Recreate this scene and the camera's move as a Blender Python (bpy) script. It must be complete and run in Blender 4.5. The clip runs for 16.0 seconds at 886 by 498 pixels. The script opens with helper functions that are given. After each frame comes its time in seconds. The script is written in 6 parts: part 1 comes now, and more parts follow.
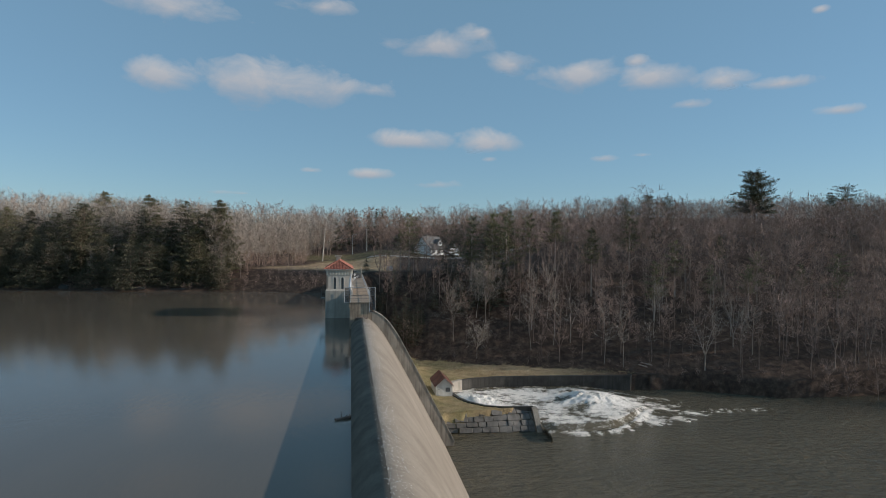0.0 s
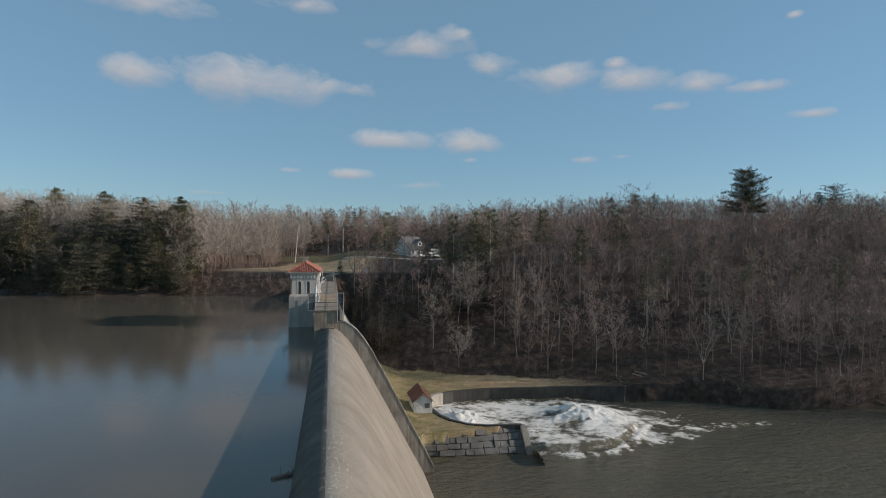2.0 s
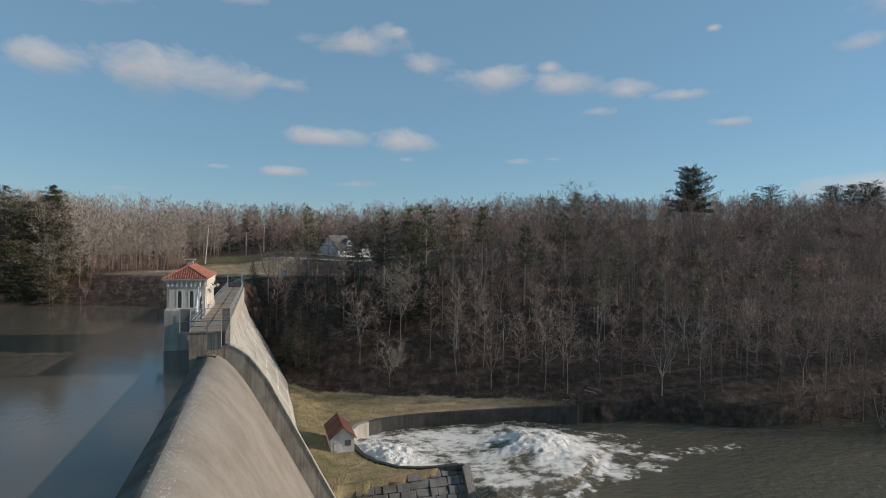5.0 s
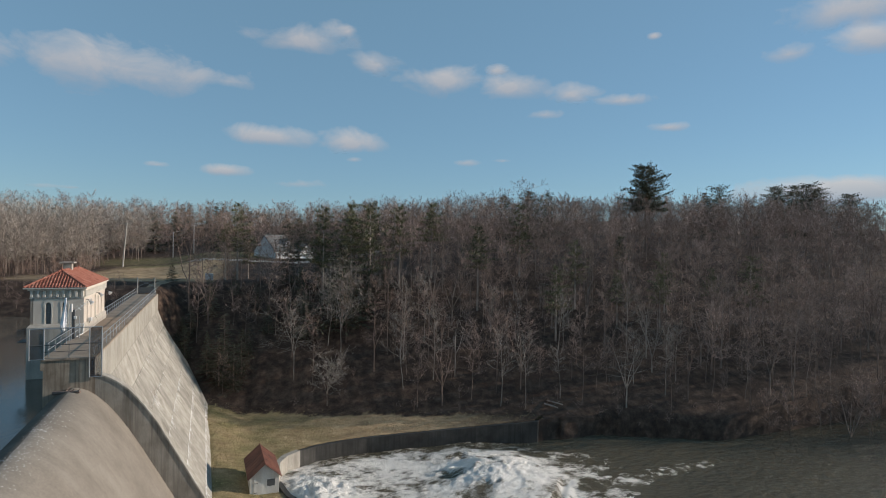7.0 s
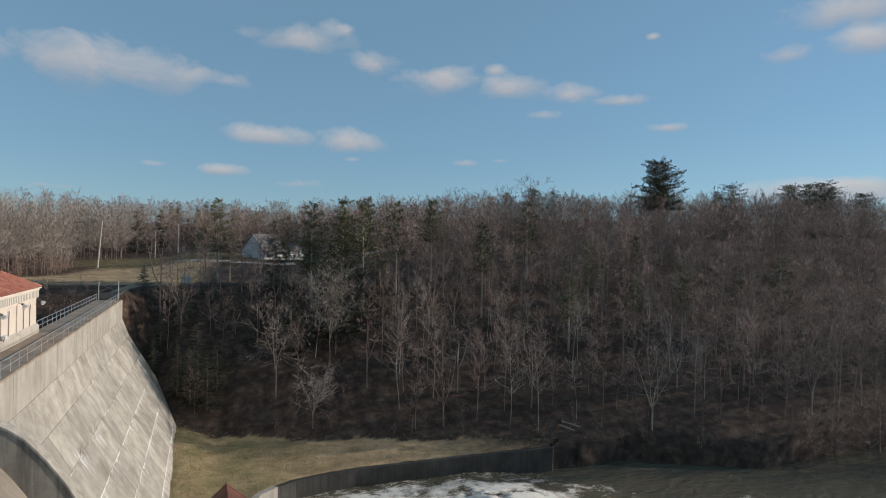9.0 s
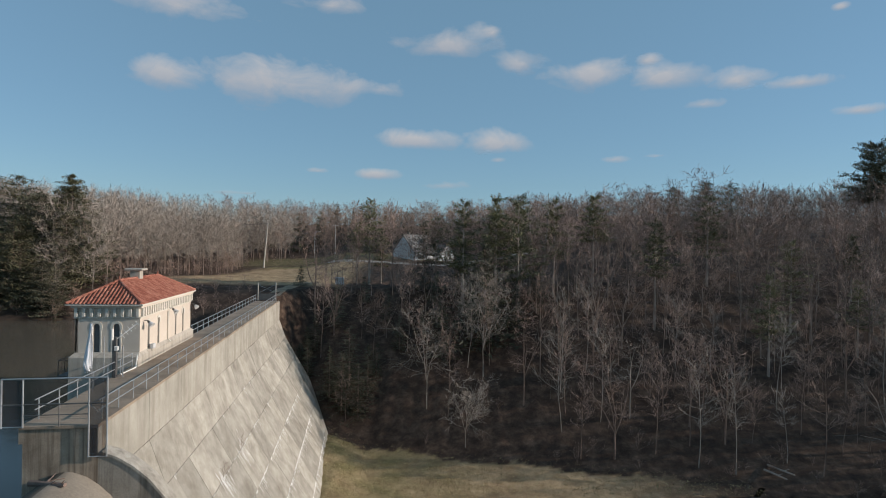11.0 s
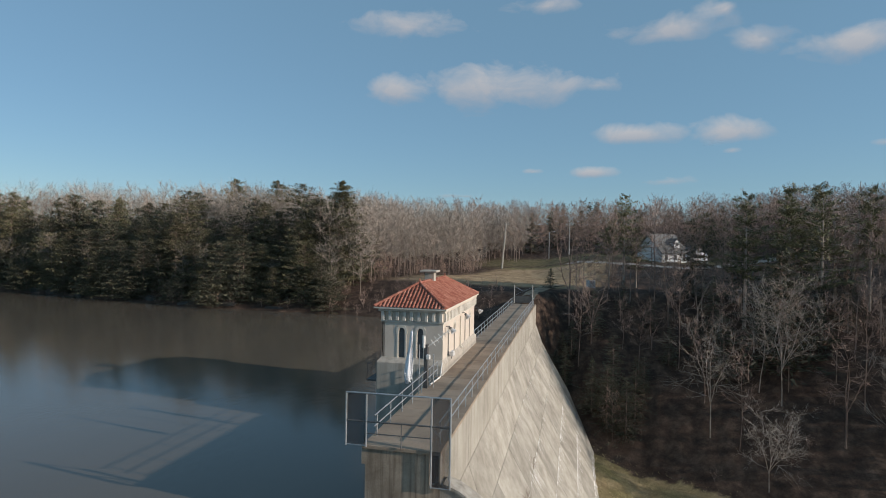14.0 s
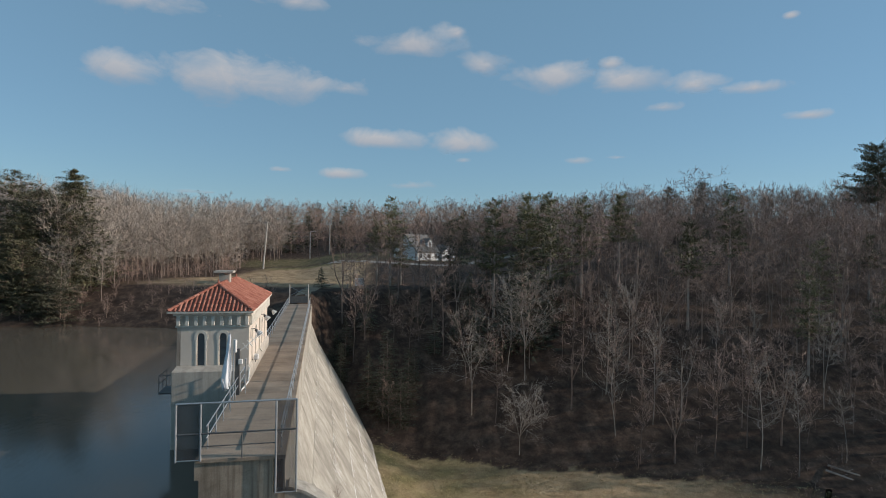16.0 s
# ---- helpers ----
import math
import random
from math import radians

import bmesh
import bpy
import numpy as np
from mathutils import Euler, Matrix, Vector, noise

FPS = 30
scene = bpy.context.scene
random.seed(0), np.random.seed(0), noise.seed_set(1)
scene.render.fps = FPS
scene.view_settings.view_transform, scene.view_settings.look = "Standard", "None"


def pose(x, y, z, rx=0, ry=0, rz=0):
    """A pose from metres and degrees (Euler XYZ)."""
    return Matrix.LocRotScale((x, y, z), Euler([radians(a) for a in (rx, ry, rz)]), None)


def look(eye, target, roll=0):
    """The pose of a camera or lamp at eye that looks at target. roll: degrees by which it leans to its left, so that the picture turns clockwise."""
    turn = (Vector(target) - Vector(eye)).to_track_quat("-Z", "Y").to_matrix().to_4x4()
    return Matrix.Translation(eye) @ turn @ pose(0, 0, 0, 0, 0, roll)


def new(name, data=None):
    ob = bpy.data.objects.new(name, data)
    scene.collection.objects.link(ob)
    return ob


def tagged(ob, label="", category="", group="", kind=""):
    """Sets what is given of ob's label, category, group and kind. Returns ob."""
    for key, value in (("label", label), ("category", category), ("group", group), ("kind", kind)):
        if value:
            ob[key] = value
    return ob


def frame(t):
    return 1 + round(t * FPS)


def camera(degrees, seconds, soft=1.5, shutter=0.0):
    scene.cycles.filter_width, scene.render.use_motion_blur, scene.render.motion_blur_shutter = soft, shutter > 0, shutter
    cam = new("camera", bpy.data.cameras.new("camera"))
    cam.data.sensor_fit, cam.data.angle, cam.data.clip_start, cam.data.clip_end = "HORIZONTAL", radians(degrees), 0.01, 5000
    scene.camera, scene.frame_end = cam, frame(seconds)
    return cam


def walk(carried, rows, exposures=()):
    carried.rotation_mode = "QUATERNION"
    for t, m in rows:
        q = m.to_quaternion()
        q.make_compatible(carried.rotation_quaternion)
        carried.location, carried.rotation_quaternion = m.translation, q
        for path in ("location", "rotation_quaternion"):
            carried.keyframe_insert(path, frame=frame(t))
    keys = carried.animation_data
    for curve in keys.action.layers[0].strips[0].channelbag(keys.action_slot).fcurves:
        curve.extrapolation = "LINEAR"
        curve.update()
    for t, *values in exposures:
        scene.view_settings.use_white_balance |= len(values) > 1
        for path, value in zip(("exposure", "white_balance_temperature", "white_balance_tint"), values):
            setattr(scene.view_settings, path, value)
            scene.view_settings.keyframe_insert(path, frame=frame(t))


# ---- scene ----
# ---- camera and its path ----
cam = camera(75.6, 16.0, soft=1.0)
PATH = [
    (0, (-3.499, -91.569, 9.205), (-3.179, -89.595, 9.192), 0.7),
    (0.5, (-2.983, -88.938, 9.154), (-2.65, -86.966, 9.142), 0.7),
    (1, (-2.482, -86.282, 9.104), (-2.136, -84.312, 9.093), 0.7),
    (1.5, (-1.967, -83.582, 9.065), (-1.603, -81.616, 9.055), 0.7),
    (2, (-1.376, -80.856, 9.055), (-0.99, -78.893, 9.046), 0.7),
    (2.5, (-0.652, -78.119, 9.061), (-0.218, -76.167, 9.054), 0.7),
    (3, (0.165, -75.28, 9.071), (0.642, -73.338, 9.063), 0.7),
    (5.5, (4.521, -60.629, 9.021), (5.162, -58.734, 9.017), 0.9),
    (6, (5.597, -57.846, 8.985), (6.282, -55.967, 8.982), 0.9),
    (6.5, (6.748, -55.116, 8.959), (7.477, -53.253, 8.957), 0.9),
    (7, (7.886, -52.309, 8.909), (8.656, -50.463, 8.909), 0.8),
    (7.5, (9.072, -49.458, 8.855), (9.87, -47.624, 8.855), 0.8),
    (8, (10.148, -46.625, 8.871), (10.966, -44.8, 8.874), 0.9),
    (10.5, (13.095, -33.123, 9.19), (13.573, -31.182, 9.186), 1.0),
    (11, (12.825, -30.855, 9.206), (13.115, -28.876, 9.199), 1.0),
    (11.5, (12.04, -28.676, 9.233), (12.109, -26.677, 9.221), 1.0),
    (12, (10.826, -26.921, 9.264), (10.631, -24.931, 9.247), 1.0),
    (12.5, (9.476, -25.679, 9.248), (9.033, -23.729, 9.228), 0.9),
    (13, (8.16, -24.947, 9.214), (7.648, -23.014, 9.192), 0.9),
    (13.5, (6.846, -24.531, 9.161), (6.333, -22.598, 9.14), 0.9),
    (14, (5.509, -24.326, 9.122), (5.064, -22.376, 9.103), 1.0),
    (14.5, (4.254, -24.309, 9.082), (3.94, -22.334, 9.065), 1.0),
    (15, (3.172, -24.526, 9.023), (3.063, -22.529, 9.01), 0.9),
    (15.5, (2.225, -24.932, 8.965), (2.441, -22.943, 8.958), 0.9),
    (16, (1.404, -25.331, 8.965), (1.819, -23.374, 8.96), 0.9),
]
walk(cam, [(t, look(eye, target, roll)) for t, eye, target, roll in PATH])
# ---- sky, sun, exposure ----
SUN_TO = Vector((1.0, -0.15, 0.305)).normalized()
world = bpy.data.worlds.new("sky")
scene.world = world
world.use_nodes = True
wn, wl = world.node_tree.nodes, world.node_tree.links
sky = wn.new("ShaderNodeTexSky")
sky.sky_type = "NISHITA"
sky.sun_disc = False
sky.sun_elevation = math.asin(SUN_TO.z)
sky.sun_rotation = math.atan2(SUN_TO.x, SUN_TO.y)
sky.air_density, sky.dust_density, sky.ozone_density, sky.altitude = 1.0, 0.0, 3.6, 300
bg = wn["Background"]
bg.inputs["Strength"].default_value = 0.055
haze = wn.new("ShaderNodeMix")  # even blue haze over the clear sky
haze.data_type, haze.blend_type = "RGBA", "ADD"
haze.inputs[0].default_value = 1.0
haze.inputs[7].default_value = (1.98, 3.6, 4.75, 1)
wl.new(sky.outputs["Color"], haze.inputs[6])
wl.new(haze.outputs[2], bg.inputs["Color"])

sun = new("sun", bpy.data.lights.new("sun", "SUN"))
sun.data.energy, sun.data.angle, sun.data.color = 4.5, radians(0.6), (1.0, 0.88, 0.77)
sun.matrix_world = look(SUN_TO * 500, (0, 0, 0))
scene.view_settings.exposure = 0.0

# ---- materials ----
def material(name, rough=0.8, metal=0.0, spec=0.3):
    m = bpy.data.materials.new(name)
    m.use_nodes = True
    b = m.node_tree.nodes["Principled BSDF"]
    b.inputs["Roughness"].default_value = rough
    b.inputs["Metallic"].default_value = metal
    b.inputs["Specular IOR Level"].default_value = spec
    return m, m.node_tree.nodes, m.node_tree.links, b


def world_coords(n, l, scale=(1, 1, 1)):
    g = n.new("ShaderNodeNewGeometry")
    mp = n.new("ShaderNodeMapping")
    mp.inputs["Scale"].default_value = scale
    l.new(g.outputs["Position"], mp.inputs["Vector"])
    return mp.outputs["Vector"]


def noise_tex(n, l, vec, scale, detail=6, rough=0.6, distort=0.0):
    t = n.new("ShaderNodeTexNoise")
    t.inputs["Scale"].default_value, t.inputs["Detail"].default_value = scale, detail
    t.inputs["Roughness"].default_value, t.inputs["Distortion"].default_value = rough, distort
    l.new(vec, t.inputs["Vector"])
    return t.outputs["Fac"]


def ramp(n, l, fac, stops):
    r = n.new("ShaderNodeValToRGB")
    e = r.color_ramp.elements
    while len(e) < len(stops):
        e.new(0.5)
    for k, (p, c) in zip(e, stops):
        k.position, k.color = p, (*c, 1) if len(c) == 3 else c
    l.new(fac, r.inputs["Fac"])
    return r.outputs["Color"]


def mix(n, l, fac, a, b, mode="MIX"):
    m = n.new("ShaderNodeMix")
    m.data_type, m.blend_type = "RGBA", mode
    for sock, v in ((m.inputs[0], fac), (m.inputs[6], a), (m.inputs[7], b)):
        if isinstance(v, (int, float)):
            sock.default_value = v
        elif isinstance(v, tuple):
            sock.default_value = (*v, 1)
        else:
            l.new(v, sock)
    return m.outputs[2]


def bump(n, l, height, strength, dist, b):
    k = n.new("ShaderNodeBump")
    k.inputs["Strength"].default_value, k.inputs["Distance"].default_value = strength, dist
    l.new(height, k.inputs["Height"])
    l.new(k.outputs["Normal"], b.inputs["Normal"])


def grey(v):
    return (v, v, v)


def mottled(name, dark, light, scale=1.0, rough=0.85, bump_d=0.01, fine=14, metal=0.0, spec=0.3, streak=None, along=(2.2, 2.2, 0.10), vary=0.0, much=0.8):
    """A worn surface: coarse and fine variation of one colour, and vertical run-off stains where streak is given."""
    m, n, l, b = material(name, rough, metal, spec)
    v = world_coords(n, l)
    coarse = noise_tex(n, l, v, 0.45 * scale, 8, 0.65)
    small = noise_tex(n, l, v, fine * scale, 5, 0.7)
    col = ramp(n, l, coarse, [(0.32, dark), (0.68, light)])
    col = mix(n, l, 0.35, col, ramp(n, l, small, [(0.3, grey(0.25)), (0.7, grey(0.75))]), "OVERLAY")
    if streak:
        vs = world_coords(n, l, along)
        st = noise_tex(n, l, vs, 1.1, 6, 0.62)
        col = mix(n, l, ramp(n, l, st, [(0.46, grey(0)), (0.72, grey(much))]), col, streak)
    if vary:
        oi = n.new("ShaderNodeObjectInfo")
        mr = n.new("ShaderNodeMapRange")
        mr.inputs["To Min"].default_value, mr.inputs["To Max"].default_value = 1 - vary, 1 + vary
        l.new(oi.outputs["Random"], mr.inputs["Value"])
        hs = n.new("ShaderNodeHueSaturation")
        l.new(mr.outputs["Result"], hs.inputs["Value"])
        l.new(col, hs.inputs["Color"])
        col = hs.outputs["Color"]
    l.new(col, b.inputs["Base Color"])
    bump(n, l, small, 0.35, bump_d, b)
    return m


CONCRETE = mottled("weathered concrete", (0.30, 0.275, 0.235), (0.46, 0.43, 0.375), 1.0, 0.9, 0.02, streak=(0.20, 0.175, 0.145))
PIER = mottled("brown stained concrete", (0.20, 0.152, 0.11), (0.41, 0.34, 0.262), 1.2, 0.9, 0.02, streak=(0.075, 0.052, 0.038), along=(3.2, 3.2, 0.12), much=0.9)
# Wet tone, with the channel wall's shade put into the colour as well.
WETSHADE = mottled("wet concrete darkened for shade", (0.035, 0.033, 0.03), (0.085, 0.08, 0.072), 0.8, 0.6, 0.03, streak=(0.03, 0.027, 0.022))
# Damp concrete whose colour also carries the shade of the lakeward slope.
DAMPSHADE = mottled("damp concrete with lakeside shade in its tone", (0.075, 0.064, 0.052), (0.16, 0.138, 0.112), 0.8, 0.85, 0.02, spec=0.15)
CONCRETE_FACE = mottled("pale dam concrete", (0.25, 0.228, 0.19), (0.44, 0.412, 0.358), 1.4, 0.9, 0.03, streak=(0.13, 0.11, 0.085), along=(0.2, 0.6, 0.2), vary=0.14, much=0.27)
CONCRETE_WALL = mottled("rain-streaked parapet concrete", (0.29, 0.27, 0.228), (0.44, 0.415, 0.362), 0.9, 0.9, 0.02, streak=(0.17, 0.142, 0.108), along=(1.1, 1.1, 0.09), vary=0.08, much=0.55)
CONCRETE_DARK = mottled("stained grey concrete", (0.21, 0.188, 0.157), (0.40, 0.362, 0.308), 0.8, 0.9, 0.03, streak=(0.10, 0.085, 0.07))
SPILLWAY = mottled("worn spillway concrete", (0.18, 0.153, 0.124), (0.275, 0.24, 0.197), 0.5, 0.8, 0.02, streak=(0.36, 0.325, 0.275), along=(0.05, 0.4, 0.05), much=0.35)
DECKING = mottled("walkway concrete", (0.215, 0.165, 0.122), (0.345, 0.275, 0.208), 0.9, 0.9, 0.01, vary=0.14)
STUCCO = mottled("cream stucco", (0.54, 0.465, 0.39), (0.64, 0.56, 0.475), 0.8, 0.85, 0.006, 30)
PLINTH = mottled("grey cast stone", (0.36, 0.325, 0.275), (0.49, 0.445, 0.385), 0.9, 0.9, 0.01, streak=(0.25, 0.23, 0.2))
TRIM = mottled("pale cast stone trim", (0.55, 0.51, 0.44), (0.66, 0.62, 0.55), 1.2, 0.8, 0.005)
DARKSTONE = mottled("dark cut stone", (0.085, 0.08, 0.072), (0.22, 0.205, 0.185), 1.2, 0.85, 0.03)
STEEL = mottled("galvanised steel pipe", (0.34, 0.35, 0.36), (0.5, 0.51, 0.52), 3.0, 0.45, 0.002, 40, 0.6, 0.5)
DARKSTEEL = mottled("weathered dark steel", (0.09, 0.09, 0.09), (0.16, 0.155, 0.15), 3.0, 0.6, 0.002, 40, 0.5)
RUST = mottled("rusty steel plate", (0.05, 0.028, 0.018), (0.10, 0.06, 0.04), 1.5, 0.8, 0.01)
WHITEPAINT = mottled("white painted boards", (0.62, 0.61, 0.58), (0.78, 0.77, 0.74), 1.5, 0.7, 0.004, streak=(0.5, 0.47, 0.42))
SIDING = mottled("white siding", (0.66, 0.66, 0.65), (0.76, 0.76, 0.75), 1.0, 0.6, 0.004)
SHINGLE = mottled("grey roof shingles", (0.12, 0.115, 0.11), (0.2, 0.19, 0.18), 1.5, 0.9, 0.02)
RUSTROOF = mottled("rusted sheet roof", (0.085, 0.036, 0.027), (0.19, 0.078, 0.052), 1.3, 0.7, 0.01)
BARK = mottled("grey brown bark", (0.135, 0.095, 0.078), (0.30, 0.218, 0.178), 1.5, 0.95, 0.02, 20)
PALEBARK = mottled("pale grey bark", (0.24, 0.20, 0.17), (0.46, 0.395, 0.34), 1.5, 0.95, 0.02, 20)
MIDBARK = mottled("weathered grey bark", (0.175, 0.135, 0.113), (0.36, 0.285, 0.24), 1.5, 0.95, 0.02, 20)
POLEWOOD = mottled("weathered pole timber", (0.36, 0.33, 0.295), (0.50, 0.47, 0.43), 2.0, 0.9, 0.01)
ASPHALT = mottled("grey asphalt", (0.26, 0.24, 0.215), (0.36, 0.335, 0.30), 1.0, 0.95, 0.01, 25)
TRACK = mottled("worn earth track", (0.20, 0.15, 0.10), (0.33, 0.26, 0.18), 1.5, 0.95, 0.02, 20)
CLOTH = mottled("white flag cloth", (0.72, 0.73, 0.76), (0.82, 0.83, 0.85), 2.0, 0.9, 0.01)
LIME = mottled("white lime deposit", (0.72, 0.71, 0.69), (0.86, 0.855, 0.84), 2.0, 0.9, 0.01)
LAMPGREY = mottled("pale lamp housing", (0.5, 0.5, 0.5), (0.62, 0.62, 0.62), 3.0, 0.5, 0.002)


def clay_tiles():
    m, n, l, b = material("red clay roof tile", 0.75, 0.0, 0.3)
    g = n.new("ShaderNodeNewGeometry")
    rnd = g.outputs["Random Per Island"]
    col = ramp(n, l, rnd, [(0.0, (0.27, 0.09, 0.06)), (0.5, (0.36, 0.135, 0.09)), (1.0, (0.45, 0.20, 0.14))])
    v = world_coords(n, l)
    s = noise_tex(n, l, v, 9, 5, 0.7)
    col = mix(n, l, 0.5, col, ramp(n, l, s, [(0.25, grey(0.2)), (0.75, grey(0.75))]), "OVERLAY")
    l.new(col, b.inputs["Base Color"])
    bump(n, l, s, 0.3, 0.01, b)
    return m


TILE = clay_tiles()


def foliage(name, dark, light):
    m, n, l, b = material(name, 0.7, 0.0, 0.25)
    g = n.new("ShaderNodeNewGeometry")
    oi = n.new("ShaderNodeObjectInfo")
    v = world_coords(n, l)
    big = noise_tex(n, l, v, 0.11, 3, 0.6)
    col = ramp(n, l, g.outputs["Random Per Island"], [(0.0, dark), (1.0, light)])
    col = mix(n, l, 0.5, col, ramp(n, l, big, [(0.3, grey(0.28)), (0.7, grey(0.72))]), "OVERLAY")
    hsv = n.new("ShaderNodeHueSaturation")
    mr = n.new("ShaderNodeMapRange")
    mr.inputs["To Min"].default_value, mr.inputs["To Max"].default_value = 0.7, 1.3
    l.new(oi.outputs["Random"], mr.inputs["Value"])
    l.new(mr.outputs["Result"], hsv.inputs["Value"])
    l.new(col, hsv.inputs["Color"])
    l.new(hsv.outputs["Color"], b.inputs["Base Color"])
    return m


NEEDLES = foliage("dark conifer needles", (0.062, 0.064, 0.042), (0.125, 0.120, 0.076))
PINE = foliage("pine needles", (0.085, 0.083, 0.044), (0.205, 0.192, 0.104))
OLIVE = foliage("olive evergreen sprays", (0.078, 0.074, 0.042), (0.165, 0.150, 0.084))
TWIG = foliage("bare grey brown twigs", (0.19, 0.132, 0.108), (0.42, 0.300, 0.245))
TWIG_PALE = foliage("bare pale twigs", (0.225, 0.188, 0.157), (0.41, 0.35, 0.297))
STALKS = foliage("dry grass stalks", (0.26, 0.205, 0.105), (0.42, 0.345, 0.19))


def ground_material():
    m, n, l, b = material("soil, leaf litter and dry grass", 0.95, 0.0, 0.15)
    v = world_coords(n, l)
    big = noise_tex(n, l, v, 0.06, 6, 0.6)
    mid = noise_tex(n, l, v, 0.6, 8, 0.68)
    fine = noise_tex(n, l, v, 6, 6, 0.75)
    litter = ramp(n, l, mid, [(0.3, (0.036, 0.024, 0.019)), (0.5, (0.075, 0.050, 0.037)), (0.72, (0.165, 0.112, 0.082))])
    grass = ramp(n, l, mid, [(0.3, (0.27, 0.185, 0.105)), (0.5, (0.41, 0.295, 0.175)), (0.72, (0.54, 0.40, 0.25))])
    grass = mix(n, l, ramp(n, l, noise_tex(n, l, v, 0.22, 5, 0.65), [(0.44, grey(0)), (0.66, grey(0.75))]), grass, (0.21, 0.145, 0.085))
    gr = n.new("ShaderNodeAttribute")
    gr.attribute_name = "green"
    grass = mix(n, l, gr.outputs["Fac"], grass, ramp(n, l, mid, [(0.3, (0.085, 0.09, 0.032)), (0.7, (0.22, 0.205, 0.085))]))
    at = n.new("ShaderNodeAttribute")
    at.attribute_name = "grass"
    col = mix(n, l, at.outputs["Fac"], litter, grass)
    col = mix(n, l, 0.6, col, ramp(n, l, fine, [(0.25, grey(0.15)), (0.75, grey(0.85))]), "OVERLAY")
    l.new(col, b.inputs["Base Color"])
    bump(n, l, fine, 0.8, 0.15, b)
    return m


GROUND = ground_material()


def water_material(name, colour, rough, ripple, strength, dist, stretch=(1, 1, 1), deep=None):
    m, n, l, b = material(name, rough, 0.0, 0.5)
    b.inputs["IOR"].default_value = 1.33
    v = world_coords(n, l, stretch)
    a = noise_tex(n, l, v, ripple, 7, 0.6)
    c = noise_tex(n, l, v, 0.05, 4, 0.6)
    col = ramp(n, l, c, [(0.35, colour), (0.65, deep or colour)])
    l.new(col, b.inputs["Base Color"])
    bump(n, l, a, strength, dist, b)
    return m


LAKE = water_material("still brown lake water", (0.135, 0.112, 0.086), 0.045, 2.4, 0.5, 0.026, (1, 0.4, 1), (0.112, 0.095, 0.075))
RIVER = water_material("muddy river water", (0.135, 0.114, 0.077), 0.10, 0.95, 1.0, 0.7, (0.55, 1, 1), (0.10, 0.088, 0.062))


def foam_material():
    m, n, l, b = material("white churned water", 0.55, 0.0, 0.4)
    v = world_coords(n, l)
    at = n.new("ShaderNodeAttribute")
    at.attribute_name = "foam"
    wide = noise_tex(n, l, world_coords(n, l, (0.5, 1.2, 1.0)), 0.9, 6, 0.6, 1.2)
    tight = noise_tex(n, l, world_coords(n, l, (0.6, 1.2, 1.0)), 3.4, 10, 0.74, 1.6)
    av = n.new("ShaderNodeMath")
    av.operation = "MULTIPLY_ADD"
    av.inputs[1].default_value = 0.45
    l.new(wide, av.inputs[0])
    hf = n.new("ShaderNodeMath")
    hf.operation = "MULTIPLY"
    hf.inputs[1].default_value = 0.62
    l.new(tight, hf.inputs[0])
    l.new(hf.outputs[0], av.inputs[2])
    up = n.new("ShaderNodeMath")
    up.operation = "MULTIPLY_ADD"
    up.inputs[1].default_value, up.inputs[2].default_value = 1.9, -0.49
    l.new(av.outputs[0], up.inputs[0])
    a = up.outputs[0]
    s = n.new("ShaderNodeMath")
    s.operation = "ADD"
    l.new(at.outputs["Fac"], s.inputs[0])
    l.new(a, s.inputs[1])
    col = ramp(n, l, s.outputs[0], [(0.62, (0.13, 0.112, 0.075)), (0.74, (0.27, 0.25, 0.205)), (0.84, (0.60, 0.57, 0.515)), (0.98, (0.91, 0.865, 0.795))])
    l.new(col, b.inputs["Base Color"])
    rg = ramp(n, l, s.outputs[0], [(0.65, grey(0.12)), (0.9, grey(0.7))])
    l.new(rg, b.inputs["Roughness"])
    bump(n, l, a, 1.0, 0.3, b)
    return m


FOAM = foam_material()


def glass_dark():
    m, n, l, b = material("dark window glass", 0.12, 0.0, 0.5)
    b.inputs["Base Color"].default_value = (0.11, 0.115, 0.12, 1)
    return m


GLASS = glass_dark()


def mesh_material():
    m, n, l, b = material("fine wire mesh", 0.6, 0.4, 0.3)
    b.inputs["Base Color"].default_value = (0.09, 0.09, 0.095, 1)
    t = n.new("ShaderNodeBsdfTransparent")
    mx = n.new("ShaderNodeMixShader")
    mx.inputs["Fac"].default_value = 0.45
    l.new(t.outputs[0], mx.inputs[1])
    l.new(b.outputs[0], mx.inputs[2])
    l.new(mx.outputs[0], n["Material Output"].inputs["Surface"])
    return m


WIREMESH = mesh_material()


